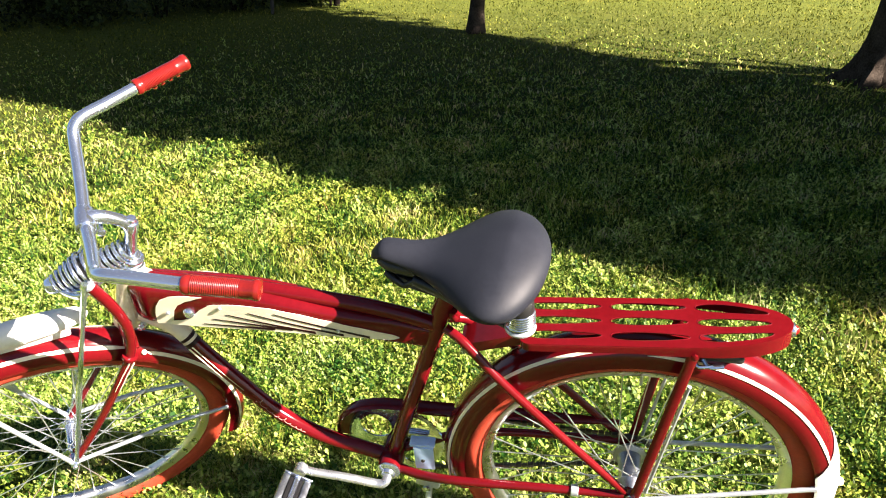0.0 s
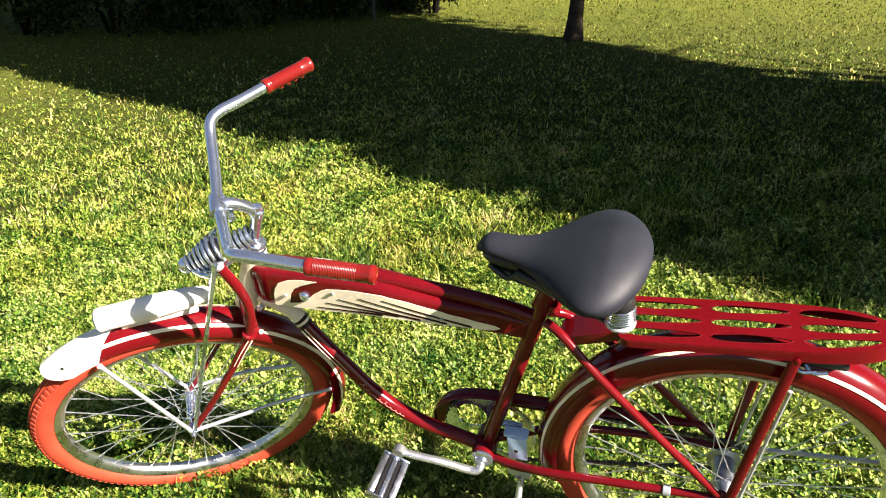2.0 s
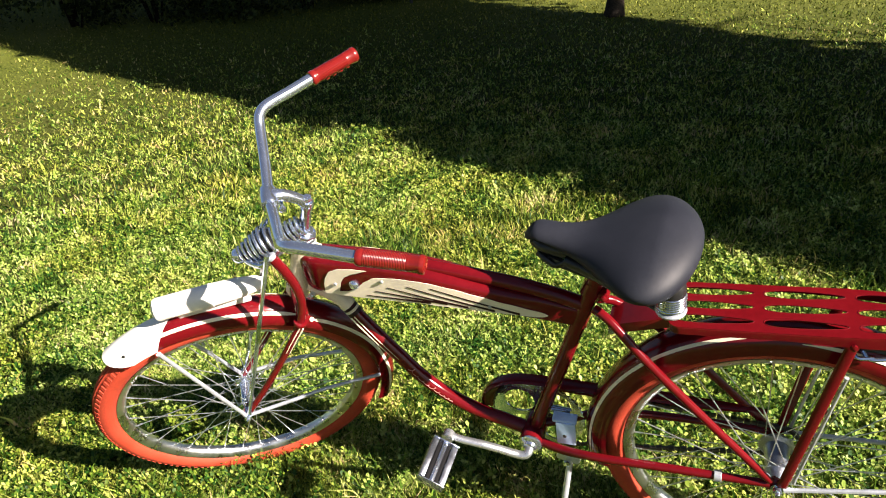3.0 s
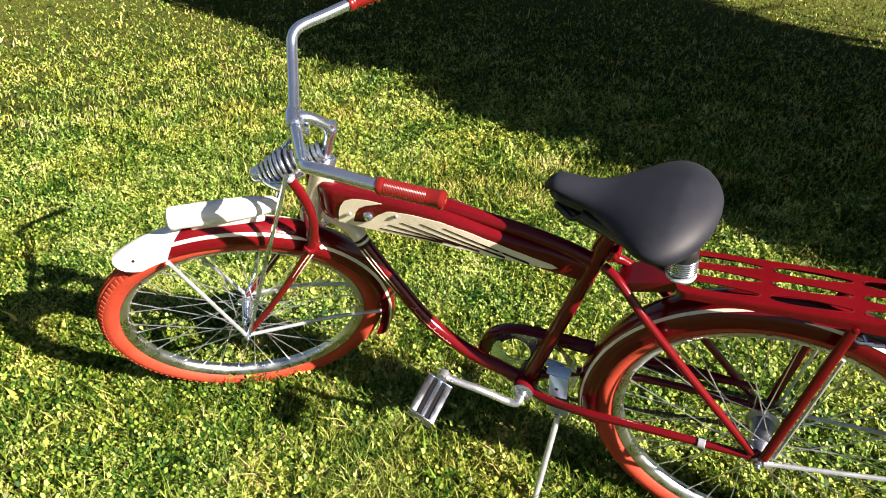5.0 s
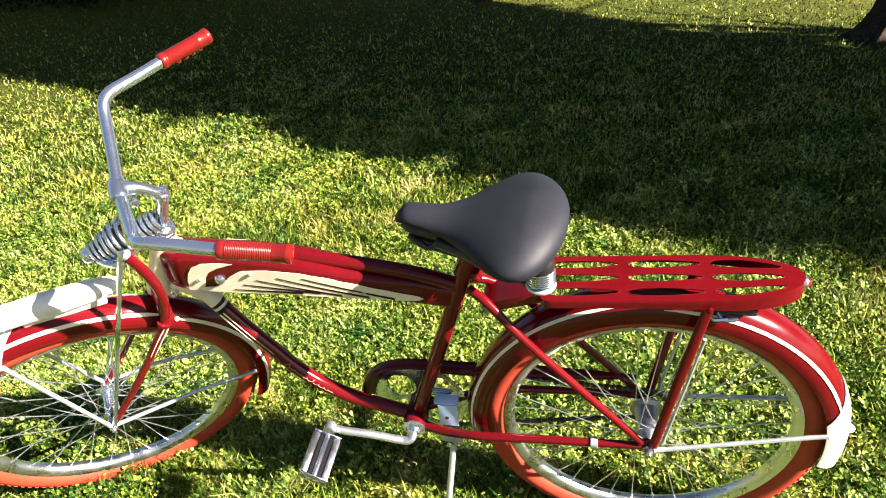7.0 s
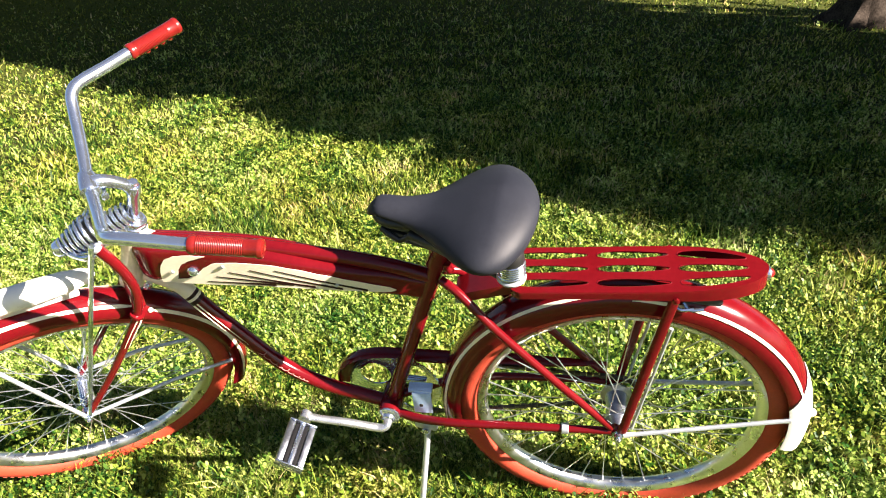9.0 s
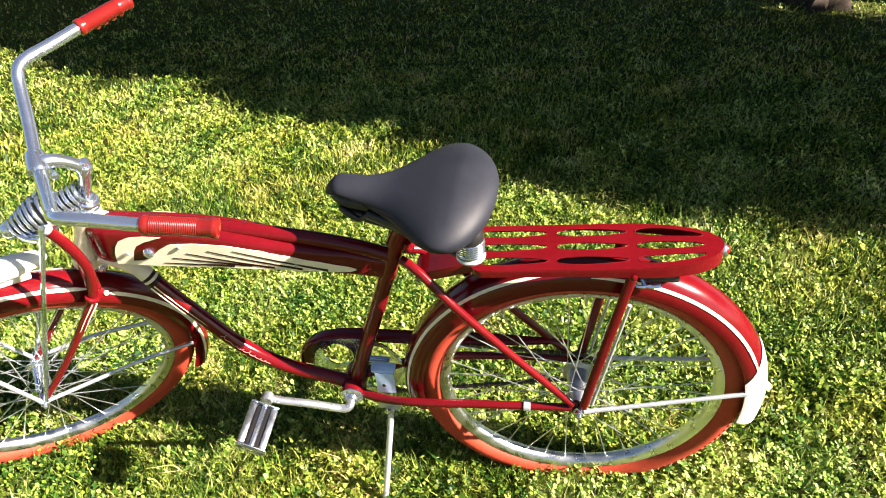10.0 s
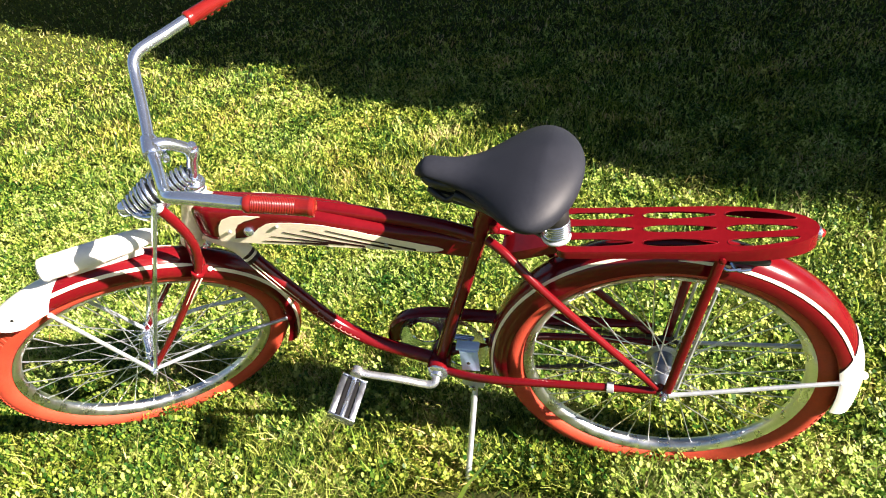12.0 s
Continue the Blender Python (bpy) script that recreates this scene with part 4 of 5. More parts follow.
for i, (x, z) in enumerate(dense):
    xb, zb = dense[(i + 1) % len(dense)]
    mm = Matrix.Translation(((x + xb) / 2, 0.047, (z + zb) / 2)) @ Matrix.Rotation(-math.atan2(zb - z, xb - x), 4, "Y")
    bmesh.ops.create_cube(ch, size=1, matrix=mm @ Matrix.Diagonal((math.hypot(xb - x, zb - z) * 0.92, 0.004 if i % 2 else 0.008, 0.008, 1)))
part("chain", ch, DARKSTEEL, bicycle, "greasy steel roller chain", smooth=False)

# bracket behind the seat tube, kickstand
br = part("fender_bracket", block(B(), (0.040, 0.004, 0.064), Matrix.Translation((-0.400, -0.031, 0.349)), 0.0015), PALE, bicycle, "folded plated bracket with a bolt, sky blue in its colour")
part("bracket_top", block(B(), (0.050, 0.022, 0.009), Matrix.Translation((-0.403, -0.019, 0.384)) @ Matrix.Rotation(radians(12), 4, "X"), 0.0025), PALE, br)
part("bracket_bolt", lathe(B(), [(0.001, 0), (0.0045, 0), (0.004, 0.002), (0.001, 0.0025)], 10, along((-0.403, -0.0325, 0.343), (-0.403, -1, 0.343))), BLACK, br)
KT = Vector((-0.392, -0.036, 0.290))
FOOT = Vector((-0.425, -0.175, -0.030))
kick = part("kickstand", tube(B(), [KT, KT.lerp(FOOT, 0.05), KT.lerp(FOOT, 0.5), FOOT + Vector((0.002, 0.006, 0.016)), FOOT + Vector((-0.004, -0.012, 0.004))], 0.0068, 12), ZINC, bicycle, "zinc kickstand planted in the grass")
part("pivot_plate", block(B(), (0.050, 0.012, 0.026), Matrix.Translation((-0.396, -0.040, 0.287)) @ Matrix.Rotation(radians(14), 4, "Y"), 0.005), ZINC, kick, "pressed pivot plate")
part("pivot_bolt", lathe(B(), [(0.002, 0), (0.008, 0.001), (0.008, 0.006), (0.003, 0.008)], 8, along(Vector((-0.398, -0.050, 0.280)), Vector((-0.398, -1, 0.280)))), CHROME, kick)


# ---- lawn ----
rng = np.random.default_rng(7)


def height_np(x, y):
    r = np.hypot(x + 0.5, y)
    w = np.clip((14 - r) / 11, 0, 1)
    w = w * w * (3 - 2 * w)
    return SLOPE * x * w


def cells(lo, hi, near, far):
    """Grid lines that lie close together near the middle."""
    out = [lo]
    while out[-1] < hi:
        out.append(out[-1] + min(far, max(near, abs(out[-1]) * 0.10)))
    return np.array(out)


def lawn_ground():
    """Thatch under the thick near lawn, kept dark to deepen the shade between blades, passing into the mean green of
    mown turf further off.
    """
    m = bpy.data.materials.new("lawn_thatch_and_turf")
    m.use_nodes = True
    n, l = m.node_tree.nodes, m.node_tree.links
    b = n["Principled BSDF"]
    b.inputs["Roughness"].default_value, b.inputs["Specular IOR Level"].default_value = 0.9, 0.08
    tc = n.new("ShaderNodeTexCoord")
    def grain(scale, detail):
        t = n.new("ShaderNodeTexNoise")
        t.inputs["Scale"].default_value, t.inputs["Detail"].default_value = scale, detail
        l.new(tc.outputs["Object"], t.inputs["Vector"])
        return t.outputs["Fac"]
    def ramp(value, lo, hi, c0, c1):
        r = n.new("ShaderNodeMapRange")
        r.inputs["From Min"].default_value, r.inputs["From Max"].default_value = lo, hi
        l.new(value, r.inputs["Value"])
        mix = n.new("ShaderNodeMix")
        mix.data_type = "RGBA"
        l.new(r.outputs[0], mix.inputs[0])
        for socket, c in ((mix.inputs[6], c0), (mix.inputs[7], c1)):
            if isinstance(c, tuple):
                socket.default_value = (*c, 1)
            else:
                l.new(c, socket)
        return mix.outputs[2]
    fine, broad = grain(45.0, 5), grain(1.1, 6)
    thatch = ramp(fine, 0.35, 0.68, (0.012, 0.017, 0.005), (0.050, 0.056, 0.014))
    turf = ramp(fine, 0.32, 0.70, (0.032, 0.049, 0.007), (0.136, 0.161, 0.026))
    turf = ramp(broad, 0.35, 0.70, turf, (0.106, 0.120, 0.021))
    away = n.new("ShaderNodeVectorMath")
    away.operation = "DISTANCE"
    away.inputs[1].default_value = (-0.4, 0.4, 0.0)
    l.new(tc.outputs["Object"], away.inputs[0])
    l.new(ramp(away.outputs["Value"], 3.0, 9.5, thatch, turf), b.inputs["Base Color"])
    k = n.new("ShaderNodeBump")
    k.inputs["Strength"].default_value, k.inputs["Distance"].default_value = 1.0, 0.01
    l.new(fine, k.inputs["Height"])
    l.new(k.outputs[0], b.inputs["Normal"])
    return m


gx, gy = cells(-320.0, 320.0, 0.25, 40.0), cells(-320.0, 420.0, 0.25, 40.0)
X, Y = np.meshgrid(gx, gy, indexing="ij")
Z = height_np(X, Y) - 0.004
nx, ny = X.shape
idx = np.arange(nx * ny).reshape(nx, ny)
quads = np.stack([idx[:-1, :-1], idx[1:, :-1], idx[1:, 1:], idx[:-1, 1:]], -1).reshape(-1, 4)
me = bpy.data.meshes.new("ground")
me.from_pydata(np.stack([X, Y, Z], -1).reshape(-1, 3).tolist(), [], quads.tolist())
me.materials.append(lawn_ground())
tagged(new("ground", me), "lawn soil and thatch under the grass", "ground", kind="structure")


def mesh_from(name, verts, pattern, mat):
    """One mesh of many alike little pieces: verts is (count, corners, 3)."""
    count, corners, _ = verts.shape
    pat = np.array(pattern)
    loops = (pat[None] + (np.arange(count) * corners)[:, None, None]).reshape(-1)
    m = bpy.data.meshes.new(name)
    m.vertices.add(count * corners)
    m.vertices.foreach_set("co", verts.astype(np.float32).reshape(-1))
    m.loops.add(len(loops))
    m.loops.foreach_set("vertex_index", loops.astype(np.int32))
    faces = len(loops) // 3
    m.polygons.add(faces)
    m.polygons.foreach_set("loop_start", np.arange(0, len(loops), 3, dtype=np.int32))
    m.update(calc_edges=True)
    m.validate()
    m.materials.append(mat)
    return new(name, m)


def thinned(x, y, clump):
    """Thin out by soft patches."""
    k = np.sin(x * 2.3 + 1.7 * np.sin(y * 1.9)) + np.sin(y * 3.1 + 1.3 * np.sin(x * 2.7)) + 0.8 * np.sin(7.1 * x + 2.0 * np.sin(6.3 * y))
    keep = rng.uniform(-2.8, 2.8, len(x)) * clump < k + 2.8 * (1 - clump)
    return x[keep], y[keep]


LAWN_X, LAWN_Y = -0.25, -1.20     # the lawn is thickest just beyond this spot


def fan(count, r0, r1, power, clump=0.0, lean=14.0, half=46.0):
    """Places on a fan of lawn about the bicycle, ever sparser with distance and softly ending at its sides."""
    u = rng.uniform(0, 1, count)
    p = 1.0 - power
    r = (r0 ** p + u * (r1 ** p - r0 ** p)) ** (1 / p)
    a = np.radians(lean + rng.uniform(-half, half, count) + rng.normal(0, 9.0, count))
    x, y = LAWN_X - r * np.sin(a), LAWN_Y + r * np.cos(a)
    return thinned(x, y, clump) if clump else (x, y)


def far_from(x, y):
    return np.hypot(x - LAWN_X, y - LAWN_Y)


def either(x, y, near, far):
    """Which of the places count as far: none nearer than near, all past far, mixed in between."""
    return rng.uniform(0, 1, len(x)) < np.clip((far_from(x, y) - near) / (far - near), 0, 1)


def blades(name, x, y, tall, wide, lean, mat, label):
    """Bent grass blades of two segments."""
    n = len(x)
    h = tall * rng.lognormal(0, 0.35, n)
    w = wide * rng.uniform(0.6, 1.4, n)
    a = rng.uniform(0, 2 * np.pi, n)
    b = rng.uniform(0, 2 * np.pi, n)
    k = lean * rng.uniform(0.2, 1.3, n)
    z = height_np(x, y) - 0.004
    sx, sy = np.cos(a) * w / 2, np.sin(a) * w / 2
    dx, dy = np.cos(b) * h * k, np.sin(b) * h * k
    up = h * np.sqrt(np.clip(1 - (k * 0.8) ** 2, 0.1, 1))
    v = np.empty((n, 5, 3))
    v[:, 0] = np.stack([x - sx, y - sy, z], -1)
    v[:, 1] = np.stack([x + sx, y + sy, z], -1)
    mx, my, mz = x + dx * 0.35, y + dy * 0.35, z + up * 0.6
    v[:, 2] = np.stack([mx + sx * 0.8, my + sy * 0.8, mz], -1)
    v[:, 3] = np.stack([mx - sx * 0.8, my - sy * 0.8, mz], -1)
    v[:, 4] = np.stack([x + dx, y + dy, z + up], -1)
    ob = mesh_from(name, v, [(0, 1, 2), (0, 2, 3), (3, 2, 4)], mat)
    return tagged(ob, label, "grass", kind="stuff")


def leaflets(name, x, y, size, z0, z1, mat, label, tilt=0.7, category="clover", corners=5):
    """Small rounded leaflets, three to a stalk, at that height over the ground."""
    n = len(x)
    base = height_np(x, y) + rng.uniform(z0, z1, n)
    spin = rng.uniform(0, 2 * np.pi, n)
    s = size * rng.uniform(0.6, 1.35, n)
    tx, ty = rng.normal(0, tilt * 0.5, n), rng.normal(0, tilt * 0.5, n)
    out = []
    if corners == 5:
        shape, pattern = np.array([(0.06, 0.0), (0.55, -0.40), (0.97, -0.27), (1.0, 0.22), (0.60, 0.42)]), [(0, 1, 2), (0, 2, 3), (0, 3, 4)]
    else:
        shape, pattern = np.array([(0.06, 0.0), (0.70, -0.42), (1.05, 0.02), (0.66, 0.44)]), [(0, 1, 2), (0, 2, 3)]
    for k in range(3):
        a = spin + k * 2.094
        px = s[:, None] * (shape[:, 0] * np.cos(a)[:, None] - shape[:, 1] * np.sin(a)[:, None])
        py = s[:, None] * (shape[:, 0] * np.sin(a)[:, None] + shape[:, 1] * np.cos(a)[:, None])
        pz = px * tx[:, None] + py * ty[:, None] + 0.25 * np.hypot(px, py)
        out.append(np.stack([x[:, None] + px, y[:, None] + py, base[:, None] + pz], -1))
    v = np.concatenate(out)
    ob = mesh_from(name, v, pattern, mat)
    return tagged(ob, label, category, kind="stuff")


GRASS = leafy("grass_blade", (0.014, 0.046, 0.006), (0.158, 0.228, 0.028), (0.455, 0.500, 0.140), 0.26, 0.45, 4.5, dry=(0.55, 0.46, 0.24), spread=0.34)
CLOVER = leafy("clover_leaf", (0.016, 0.058, 0.007), (0.154, 0.235, 0.028), (0.395, 0.465, 0.120), 0.20, 0.42, 4.5, spread=0.34)
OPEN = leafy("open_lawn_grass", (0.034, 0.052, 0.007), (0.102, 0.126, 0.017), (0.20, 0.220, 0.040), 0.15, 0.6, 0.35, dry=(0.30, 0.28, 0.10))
x, y = fan(330000, 1.05, 9.0, 1.6)
far = either(x, y, 4.0, 8.5)
x, y = x[~far], y[~far]
k = np.clip(far_from(x, y) / 1.9, 0.8, 4.5)
blades("grass", x, y, 0.036 / k ** 0.25, 0.0040 * k ** 0.8, 0.9, GRASS, "short lawn grass, slightly unmown, round the bicycle")
x, y = fan(42000, 1.05, 1.9, 1.3, 0.9)
leaflets("clover", x, y, 0.0096, 0.002, 0.050, CLOVER, "clover leaves among the near grass", 1.0)
x, y = fan(170000, 1.75, 8.5, 1.9, 0.9)
far = either(x, y, 3.2, 8.5)
x, y = x[~far], y[~far]
k = np.clip(far_from(x, y) / 2.2, 0.9, 3.0)
leaflets("clover", x, y, 0.0088 * k ** 0.45, 0.002, 0.042, CLOVER, "clover leaves among the grass", 1.05, corners=4)
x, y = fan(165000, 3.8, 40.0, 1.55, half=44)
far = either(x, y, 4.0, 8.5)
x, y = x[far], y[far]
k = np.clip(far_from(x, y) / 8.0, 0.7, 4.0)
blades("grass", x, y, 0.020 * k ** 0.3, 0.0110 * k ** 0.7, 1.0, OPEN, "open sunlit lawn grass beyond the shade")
# the lawn goes on, more coarsely, to all sides
a, r = rng.uniform(0, 2 * np.pi, 130000), 9.0 * rng.uniform(0.0, 1, 130000) ** 0.60
x, y = LAWN_X - r * np.sin(a), LAWN_Y + r * np.cos(a)
off = np.abs((np.degrees(a) - 14.0 + 180) % 360 - 180) + rng.normal(0, 6.0, len(a))
keep = (off > 48.0) | (r < 1.0)
blades("grass", x[keep], y[keep], 0.044, 0.0165, 1.0, GRASS, "lawn grass on the open side")
x, y = fan(900, 1.1, 4.0, 1.2, 0.9)
leaflets("broadleaf_weed", x, y, 0.020, 0.004, 0.030, CLOVER, "broad plantain leaves low in the lawn", 0.6, "weed")

# straw-coloured thatch and darker tufts break up the near lawn
STRAW = leafy("dry_straw_blade", (0.10, 0.060, 0.020), (0.28, 0.185, 0.060), (0.48, 0.36, 0.14), 0.1, 0.7, 3.0)
TUFT = leafy("dark_tuft_blade", (0.012, 0.045, 0.005), (0.062, 0.138, 0.014), (0.25, 0.35, 0.050), 0.28, 0.5, 6.0, spread=0.3)
x, y = fan(38000, 1.1, 4.5, 1.4, 1.0)
keep = np.sin(2.9 * x + 1.1 * np.sin(3.7 * y)) + np.sin(4.1 * y + 1.6 * np.sin(2.2 * x)) > 0.55
blades("dry_grass", x[keep], y[keep], 0.026, 0.0042, 1.15, STRAW, "dry straw-coloured thatch in the lawn")
cx, cy = fan(190, 1.1, 4.2, 1.2)
who = rng.integers(0, len(cx), 11500)
x, y = cx[who] + rng.normal(0, 0.045, len(who)), cy[who] + rng.normal(0, 0.035, len(who))
blades("grass_tuft", x, y, 0.050, 0.0042, 0.7, TUFT, "darker taller grass tufts in the lawn")

# road beyond the lawn
ROAD = material("grey_asphalt", (0.13, 0.125, 0.125), 0.9, 0, 0, 0.15, 2.0, 0.4, 80)
rb = block(B(), (150, 6.0, 0.10), Matrix.Translation((0, 29.9, 0.01)) @ Matrix.Rotation(radians(-5.5), 4, "Z"), 0.02)
road = part("road", rb, ROAD, None, "grey asphalt road beyond the lawn")
tagged(road, "", "road", kind="structure")
VERGE = material("pale_shoulder_gravel", (0.34, 0.31, 0.28), 0.9, 0, 0, 0.2, 1.5, 0.6, 60)
part("shoulder", block(B(), (150, 1.1, 0.02), Matrix.Translation((0, 29.9, 0.061)) @ Matrix.Rotation(radians(-5.5), 4, "Z") @ Matrix.Translation((0, -2.40, 0)), 0.004), VERGE, road, "pale gravel shoulder")

# pale sandy drive that leaves the road behind the wood
SAND = material("pale_pink_gravel", (0.50, 0.36, 0.28), 0.9, 0, 0, 0.2, 1.5, 0.6, 60)
db = B()
left = [db.verts.new(q) for q in ((-9.6, 16.6, 0.008), (-11.0, 21.0, 0.008), (-13.6, 28.2, 0.008))]
right = [db.verts.new(q) for q in ((-6.9, 17.2, 0.008), (-8.0, 21.4, 0.008), (-9.6, 27.9, 0.008))]
for k in range(2):
    db.faces.new((left[k], right[k], right[k + 1], left[k + 1]))
bmesh.ops.solidify(db, geom=db.faces[:], thickness=0.05)
drive = part("driveway", db, SAND, None, "pale pinkish gravel drive behind the wood")
tagged(drive, "", "driveway", kind="structure")


# ---- trees and undergrowth ----
# grey-brown bark, with the shade on the trunks put into its colour
BARK = material("shade_darkened_bark", (0.024, 0.018, 0.014), 0.9, 0, 0, 0.5, 9.0, 1.0, 30, fleck=(0.050, 0.040, 0.032), gloss=0.08)
# near-black: the wood's deep shade is put into its bark colour
WOODBARK = material("shade_dark_wood_bark", (0.009, 0.007, 0.006), 0.9, 0, 0, 0.5, 9.0, 1.0, 30, gloss=0.08)
LEAF = leafy("tree_leaf", (0.022, 0.045, 0.008), (0.045, 0.085, 0.014), (0.09, 0.14, 0.025), 0.3, 0.5, 0.5)
# leaf greens darkened likewise, to carry the shade inside the wood
NEEDLE = leafy("shade_dark_evergreen_foliage", (0.006, 0.012, 0.004), (0.013, 0.024, 0.006), (0.055, 0.075, 0.020), 0.15, 0.6, 0.9, spread=0.3)


def crown_mesh(name, blobs, count, size, mat, parent, seed, within=None):
    """A crown of single leaves filling overlapping clumps (centre, radii), thinner towards their edges."""
    r = np.random.default_rng(seed)
    share = np.array([b[1][0] * b[1][1] * b[1][2] for b in blobs]) ** 0.67
    pick = r.choice(len(blobs), count, p=share / share.sum())
    c = np.array([b[0] for b in blobs])[pick]
    s = np.array([b[1] for b in blobs])[pick]
    d = r.normal(size=(count, 3))
    d /= np.linalg.norm(d, axis=1)[:, None]
    p = c + d * s * (r.uniform(0, 1, count) ** 0.42)[:, None]
    if within:
        p = p[within(p)]
        count = len(p)
    u = r.normal(size=(count, 3))
    u /= np.linalg.norm(u, axis=1)[:, None]
    w = np.cross(u, r.normal(size=(count, 3)))
    w /= np.linalg.norm(w, axis=1)[:, None]
    k = (size * r.uniform(0.6, 1.4, count))[:, None]
    v = np.stack([p, p + u * k * 0.5 + w * k * 0.32, p + u * k, p + u * k * 0.5 - w * k * 0.32], 1)
    ob = mesh_from(name, v, [(0, 1, 2), (0, 2, 3)], mat)
    ob.parent = parent
    return ob


def trunk_mesh(tall, r0, lean, limbs, seed, flare=1.5):
    """A tapered, flared trunk with limbs."""
    rr = random.Random(seed)
    bm = B()
    pts = [Vector((lean[0] * t * tall + 0.04 * math.sin(5 * t + seed), lean[1] * t * tall + 0.04 * math.cos(4 * t + seed), -0.12 + t * tall)) for t in [0, 0.006, 0.011, 0.016, 0.022, 0.03, 0.04, 0.055, 0.08, 0.12, 0.2, 0.3, 0.45, 0.6, 0.8, 1]]
    tube(bm, pts, lambda t: r0 * (1 - 0.75 * t) * (1 + (flare - 1) * math.exp(-max(0.0, t * tall - 0.10) / 0.16)), 30)
    for _ in range(limbs):
        t = rr.uniform(0.28, 0.92)
        a = rr.uniform(0, 6.283)
        o = Vector((lean[0] * t * tall, lean[1] * t * tall, -0.12 + t * tall))
        ln = tall * 0.16 * (1.15 - t)
        tube(bm, spline([o, o + Vector((math.cos(a) * ln * 0.5, math.sin(a) * ln * 0.5, ln * 0.22)), o + Vector((math.cos(a) * ln, math.sin(a) * ln, ln * 0.35))], 4), lambda k, q=r0 * 0.32 * (1 - 0.6 * t): q * (1 - 0.8 * k), 7)
    for v in bm.verts:
        # buttress roots
        z = max(0.0, v.co.z)
        if z < 0.8:
            lobe = max(0.0, math.cos(5 * math.atan2(v.co.y, v.co.x) + seed)) * 0.55 * (flare - 1) * math.exp(-z / 0.12)
            v.co.x *= 1 + lobe
            v.co.y *= 1 + lobe
        f = noise.noise(Vector((v.co.x * 9, v.co.y * 9, v.co.z * 2.2))) * r0 * 0.10
        v.co.x += f
        v.co.y += f
    return bm


def tree(name, x, y, tall, r0, lean, limbs, blobs, leaves, size, mat, label, seed, flare=1.5, bark=BARK, within=None):
    ob = tagged(new(name), label, "tree")
    ob.matrix_basis = Matrix.Translation((x, y, ground_height(x, y)))
    part("trunk", trunk_mesh(tall, r0, lean, limbs, seed, flare), bark, ob)
    crown_mesh("crown", blobs, leaves, size, mat, ob, seed, within=within)
    return ob


def clumps(n, x, y, z0, z1, spread, rad, seed, taper=0.0, inside=None):
    rr = random.Random(seed)
    out = []
    tries = 0
    while len(out) < n and tries < 4000:
        tries += 1
        z = rr.uniform(z0, z1)
        k = spread * (1 - taper * (z - z0) / (z1 - z0))
        a, d = rr.uniform(0, 6.283), k * math.sqrt(rr.random())
        q = rad * rr.uniform(0.7, 1.3)
        c = (x + d * math.cos(a), y + d * math.sin(a), z)
        if inside is None or inside(c, q):
            out.append((c, (q, q, q * 0.8)))
    return out


# unseen row of trees, its joint outline cut to cast the lawn's shade edge: (height along the sun's way, distance across
# it)
NEAR_H = (4.5, 5, 5.13, 5.27, 5.57, 5.75, 5.95, 6.08, 6.22, 6.37, 6.46, 6.55, 6.68, 6.80, 6.90, 7.0, 7.1, 7.25, 7.36, 7.47, 7.64, 7.8, 8.05, 8.4, 8.75, 9.03, 9.35, 9.74, 13)
NEAR_A = (1.36, 1.34, 1.38, 1.45, 1.66, 1.71, 1.75, 1.81, 1.91, 2.04, 2.20, 2.36, 2.34, 2.21, 2.14, 2.10, 2.13, 2.19, 2.28, 2.48, 2.55, 2.53, 2.44, 2.48, 2.62, 2.57, 2.56, 2.64, 2.70)
FAR_H = (3.3, 4.3, 4.7, 5.3, 6.0, 6.7, 7.6, 8.8, 10.3, 13.3)
FAR_A = (5.3, 5.33, 5.42, 6.10, 6.60, 6.85, 7.10, 6.95, 6.3, 5.9)


def row_edge(x, y):
    """Tests for clumps and for single leaves of a tree at x, y: the outline steps back with height on the open side."""
    z = ground_height(x, y)
    def place(c):
        return y + c[1] + 0.271 * (x + c[0]), z + c[2] + (7.2 - x - c[0]) / 1.40
    def inside(c, q):
        across, h = place(c)
        return np.interp(h, NEAR_H, NEAR_A) < across - 0.55 * q and across + 0.85 * q < np.interp(h, FAR_H, FAR_A)
    def leaf(p):
        across, h = place(p.T)
        return across > np.interp(h, NEAR_H, NEAR_A) + 0.03
    return inside, leaf


slim = tree("lawn_tree", -1.32, 7.02, 9.0, 0.125, (0.035, 0.0), 9, clumps(26, 0.2, 0.2, 3.4, 9.5, 1.5, 0.8, 3, 0.3), 9000, 0.11, LEAF, "slim tree on the lawn at the edge of the shade", 3, 1.35)
rr = random.Random(21)
tb, tips = B(), []
for k in range(30):
    z, a = rr.uniform(0.40, 1.75), rr.uniform(0, 6.283)
    o = Vector((0.035 * z + 0.11 * math.cos(a), 0.11 * math.sin(a), z))
    ln = rr.uniform(0.05, 0.20)
    mid = o + Vector((math.cos(a) * ln * 0.5, math.sin(a) * ln * 0.5, ln * 0.05))
    end = o + Vector((math.cos(a) * ln, math.sin(a) * ln, -ln * rr.uniform(0.1, 0.4)))
    tube(tb, spline([o, mid, end], 3), lambda t: 0.006 * (1 - 0.7 * t), 5)
    tips.append((tuple(end), (0.05, 0.05, 0.04)))
tagged(part("dead_twig", tb, WOODBARK, slim), "short dead twigs on the trunk", kind="stuff")
crown_mesh("twig_leaf", tips, 200, 0.024, NEEDLE, slim, 22)
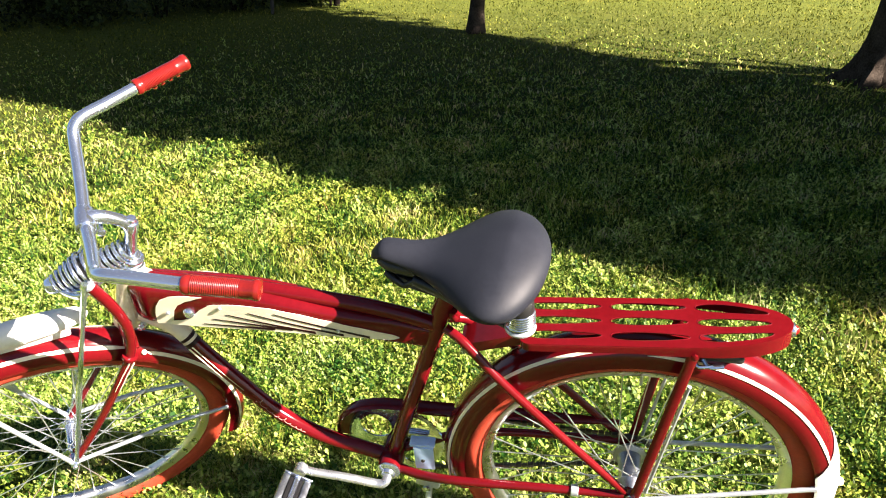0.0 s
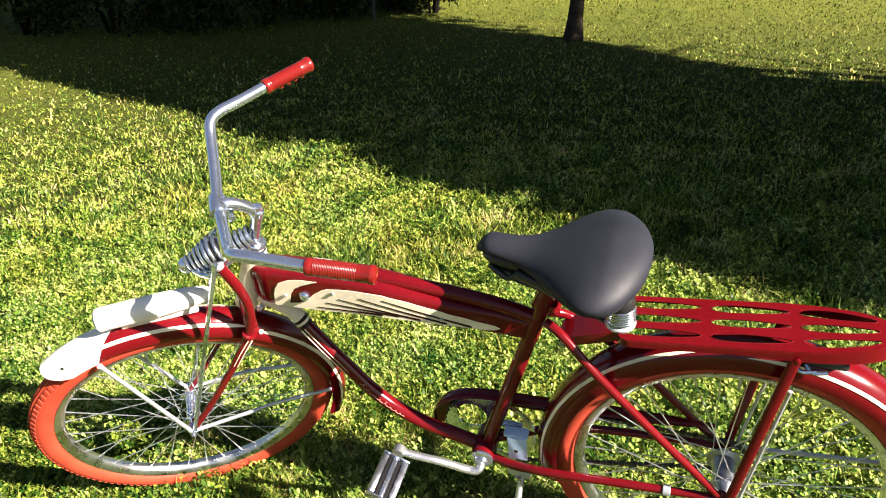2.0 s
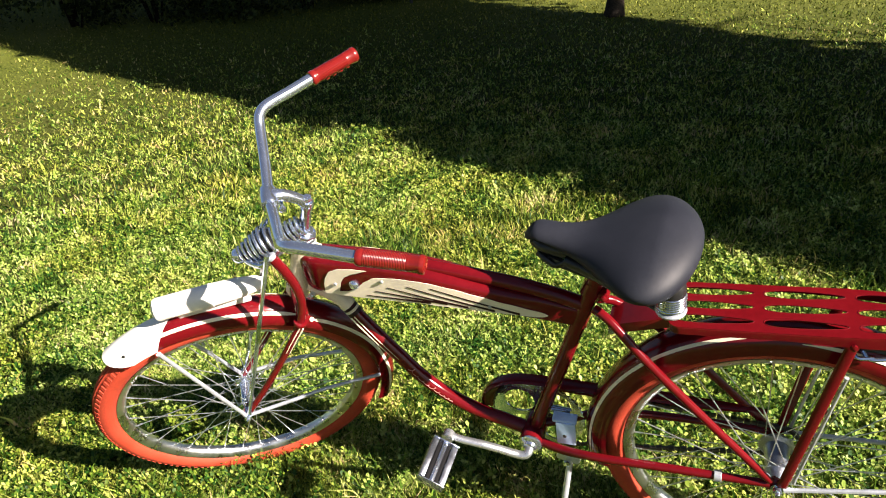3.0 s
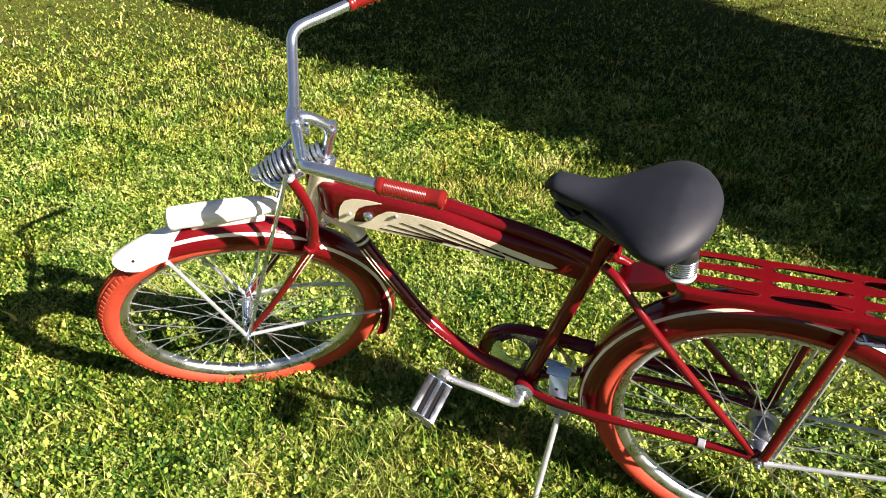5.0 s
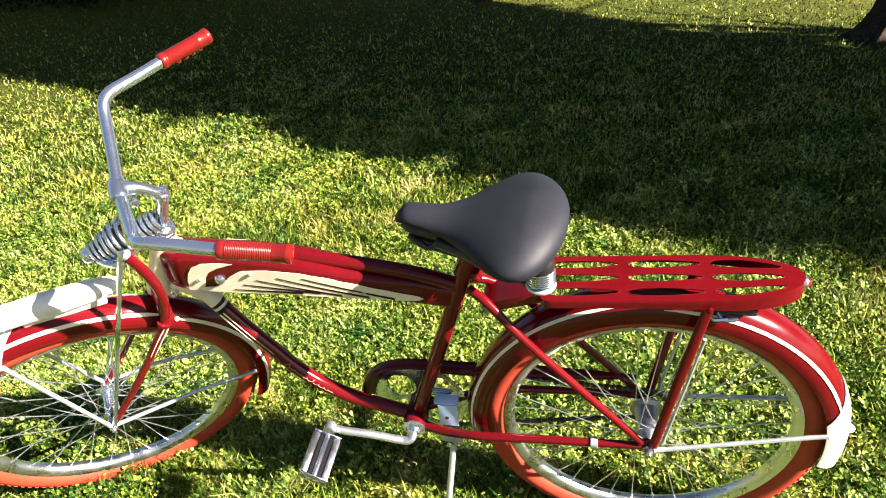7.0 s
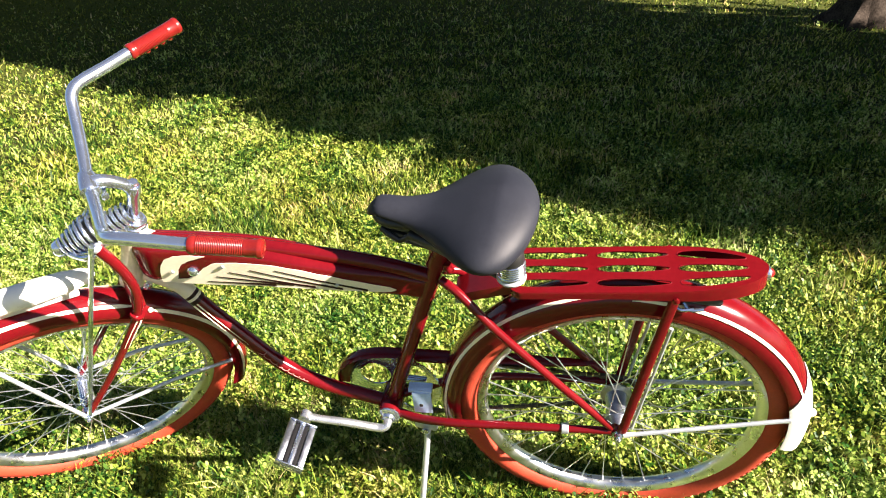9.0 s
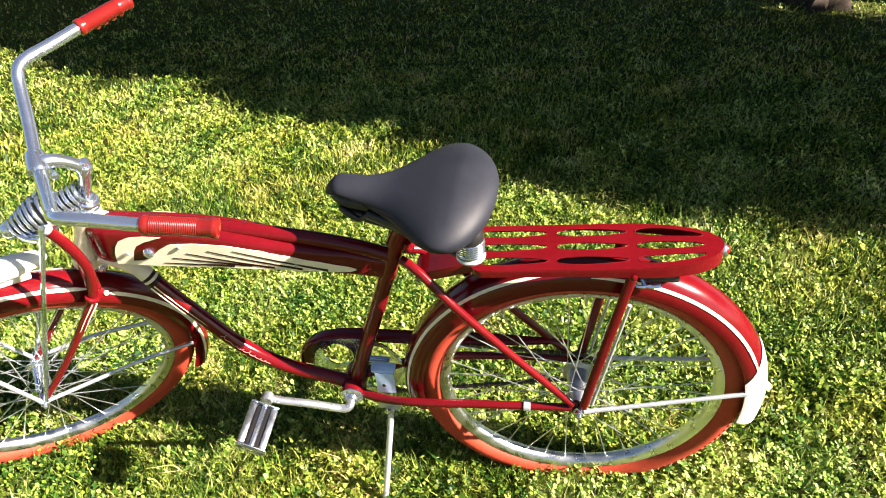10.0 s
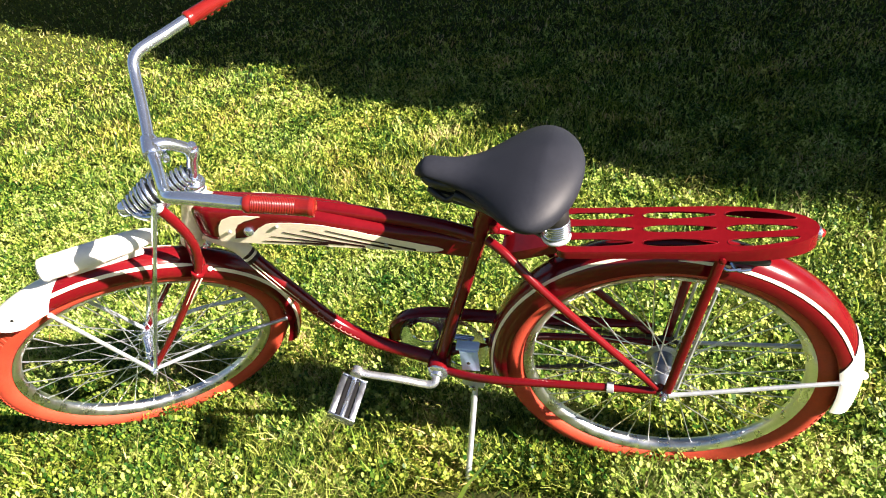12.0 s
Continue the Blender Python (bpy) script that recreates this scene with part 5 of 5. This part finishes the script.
# second set of clumps: unseen canopy added to block sky over the shaded lawn
tree("shade_tree", 2.06, 4.75, 11.0, 0.19, (0.03, 0.0), 10, clumps(40, 0, 0.2, 3.6, 11.0, 1.5, 0.9, 5, 0.2) + clumps(210, -0.6, -0.6, 2.6, 5.8, 4.2, 0.50, 15, 0.0, row_edge(2.06, 4.75)[0]), 90000, 0.14, LEAF, "shade tree with a flared trunk base and an added unseen canopy", 5, 2.4, within=row_edge(2.06, 4.75)[1])
for x, y, tall, z0, z1, spread, rad, seed, leaves, label in ((7.0, 0.45, 7.2, 1.8, 7.1, 1.55, 0.32, 8, 14000, "bushy tree beside the lawn casting the shade"), (6.9, 2.40, 6.6, 1.8, 5.6, 1.45, 0.40, 18, 18000, "bushy tree beside the lawn casting the shade"),
                                                       (7.5, 2.05, 13.0, 5.0, 12.8, 1.85, 0.42, 10, 32000, "tall tree beside the lawn casting the shade"), (7.7, 3.60, 13.0, 4.8, 13.0, 1.85, 0.45, 9, 32000, "tall tree beside the lawn casting the shade")):
    tree("shade_tree", x, y, tall, 0.11 + 0.008 * tall, (0, 0), 9, clumps(230, 0, 0, z0, z1, spread, rad, seed, 0.0, row_edge(x, y)[0]), int(leaves * 1.25), 0.13, LEAF, label, seed, within=row_edge(x, y)[1])
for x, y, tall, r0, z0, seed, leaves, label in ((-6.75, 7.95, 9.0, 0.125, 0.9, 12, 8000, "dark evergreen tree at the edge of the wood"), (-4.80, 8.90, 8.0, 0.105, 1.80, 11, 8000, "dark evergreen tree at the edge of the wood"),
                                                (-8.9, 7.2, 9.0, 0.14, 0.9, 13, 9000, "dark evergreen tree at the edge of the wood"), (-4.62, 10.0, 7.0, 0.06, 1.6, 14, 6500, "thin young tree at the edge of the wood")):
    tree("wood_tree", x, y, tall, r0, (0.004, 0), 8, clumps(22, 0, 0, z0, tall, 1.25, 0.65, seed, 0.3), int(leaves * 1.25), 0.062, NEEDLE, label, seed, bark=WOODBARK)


def shrub(x, y, w, tall, seed, leaves=4200):
    ob = tagged(new("shrub"), "dense dark shrub under the trees", "shrub", "undergrowth")
    ob.matrix_basis = Matrix.Translation((x, y, ground_height(x, y)))
    sb = B()
    rr = random.Random(seed)
    for _ in range(7):
        a = rr.uniform(0, 6.283)
        tube(sb, spline([(0.05 * math.cos(a), 0.05 * math.sin(a), -0.05), (w * 0.3 * math.cos(a), w * 0.3 * math.sin(a), tall * 0.5), (w * 0.6 * math.cos(a), w * 0.6 * math.sin(a), tall * 0.95)], 4), lambda t: 0.018 * (1 - 0.7 * t), 6)
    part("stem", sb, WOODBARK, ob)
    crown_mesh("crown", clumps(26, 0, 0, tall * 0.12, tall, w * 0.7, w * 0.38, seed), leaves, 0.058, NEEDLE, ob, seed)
    return ob


for i, (x, y, w, tall) in enumerate(((-3.47, 8.60, 0.50, 1.40), (-3.98, 8.80, 0.55, 0.70), (-4.45, 9.4, 0.55, 0.55), (-4.6, 8.0, 0.7, 1.0), (-5.3, 7.35, 0.8, 1.3), (-6.0, 6.75, 0.8, 1.2), (-6.8, 6.25, 0.9, 1.4), (-7.6, 5.75, 0.9, 1.5), (-8.6, 5.2, 1.0, 1.6), (-5.6, 8.3, 0.8, 1.6), (-7.2, 7.5, 0.9, 1.7))):
    shrub(x, y, w, tall, 40 + i)

# little grey post with a plate, in front of the shrubs
post = tagged(new("post"), "short grey marker post with a small plate", "post")
post.matrix_basis = Matrix.Translation((-4.02, 7.80, ground_height(-4.02, 7.80)))
WEATHERED = material("weathered_grey_wood", (0.045, 0.043, 0.045), 0.85, 0, 0, 0.3, 20, 0.4, 60)
part("stake", block(B(), (0.035, 0.035, 0.42), Matrix.Translation((0, 0, 0.17)), 0.004), WEATHERED, post)
part("plate", block(B(), (0.17, 0.02, 0.06), Matrix.Translation((0, -0.03, 0.36)), 0.004), WEATHERED, post, "weathered grey plate")
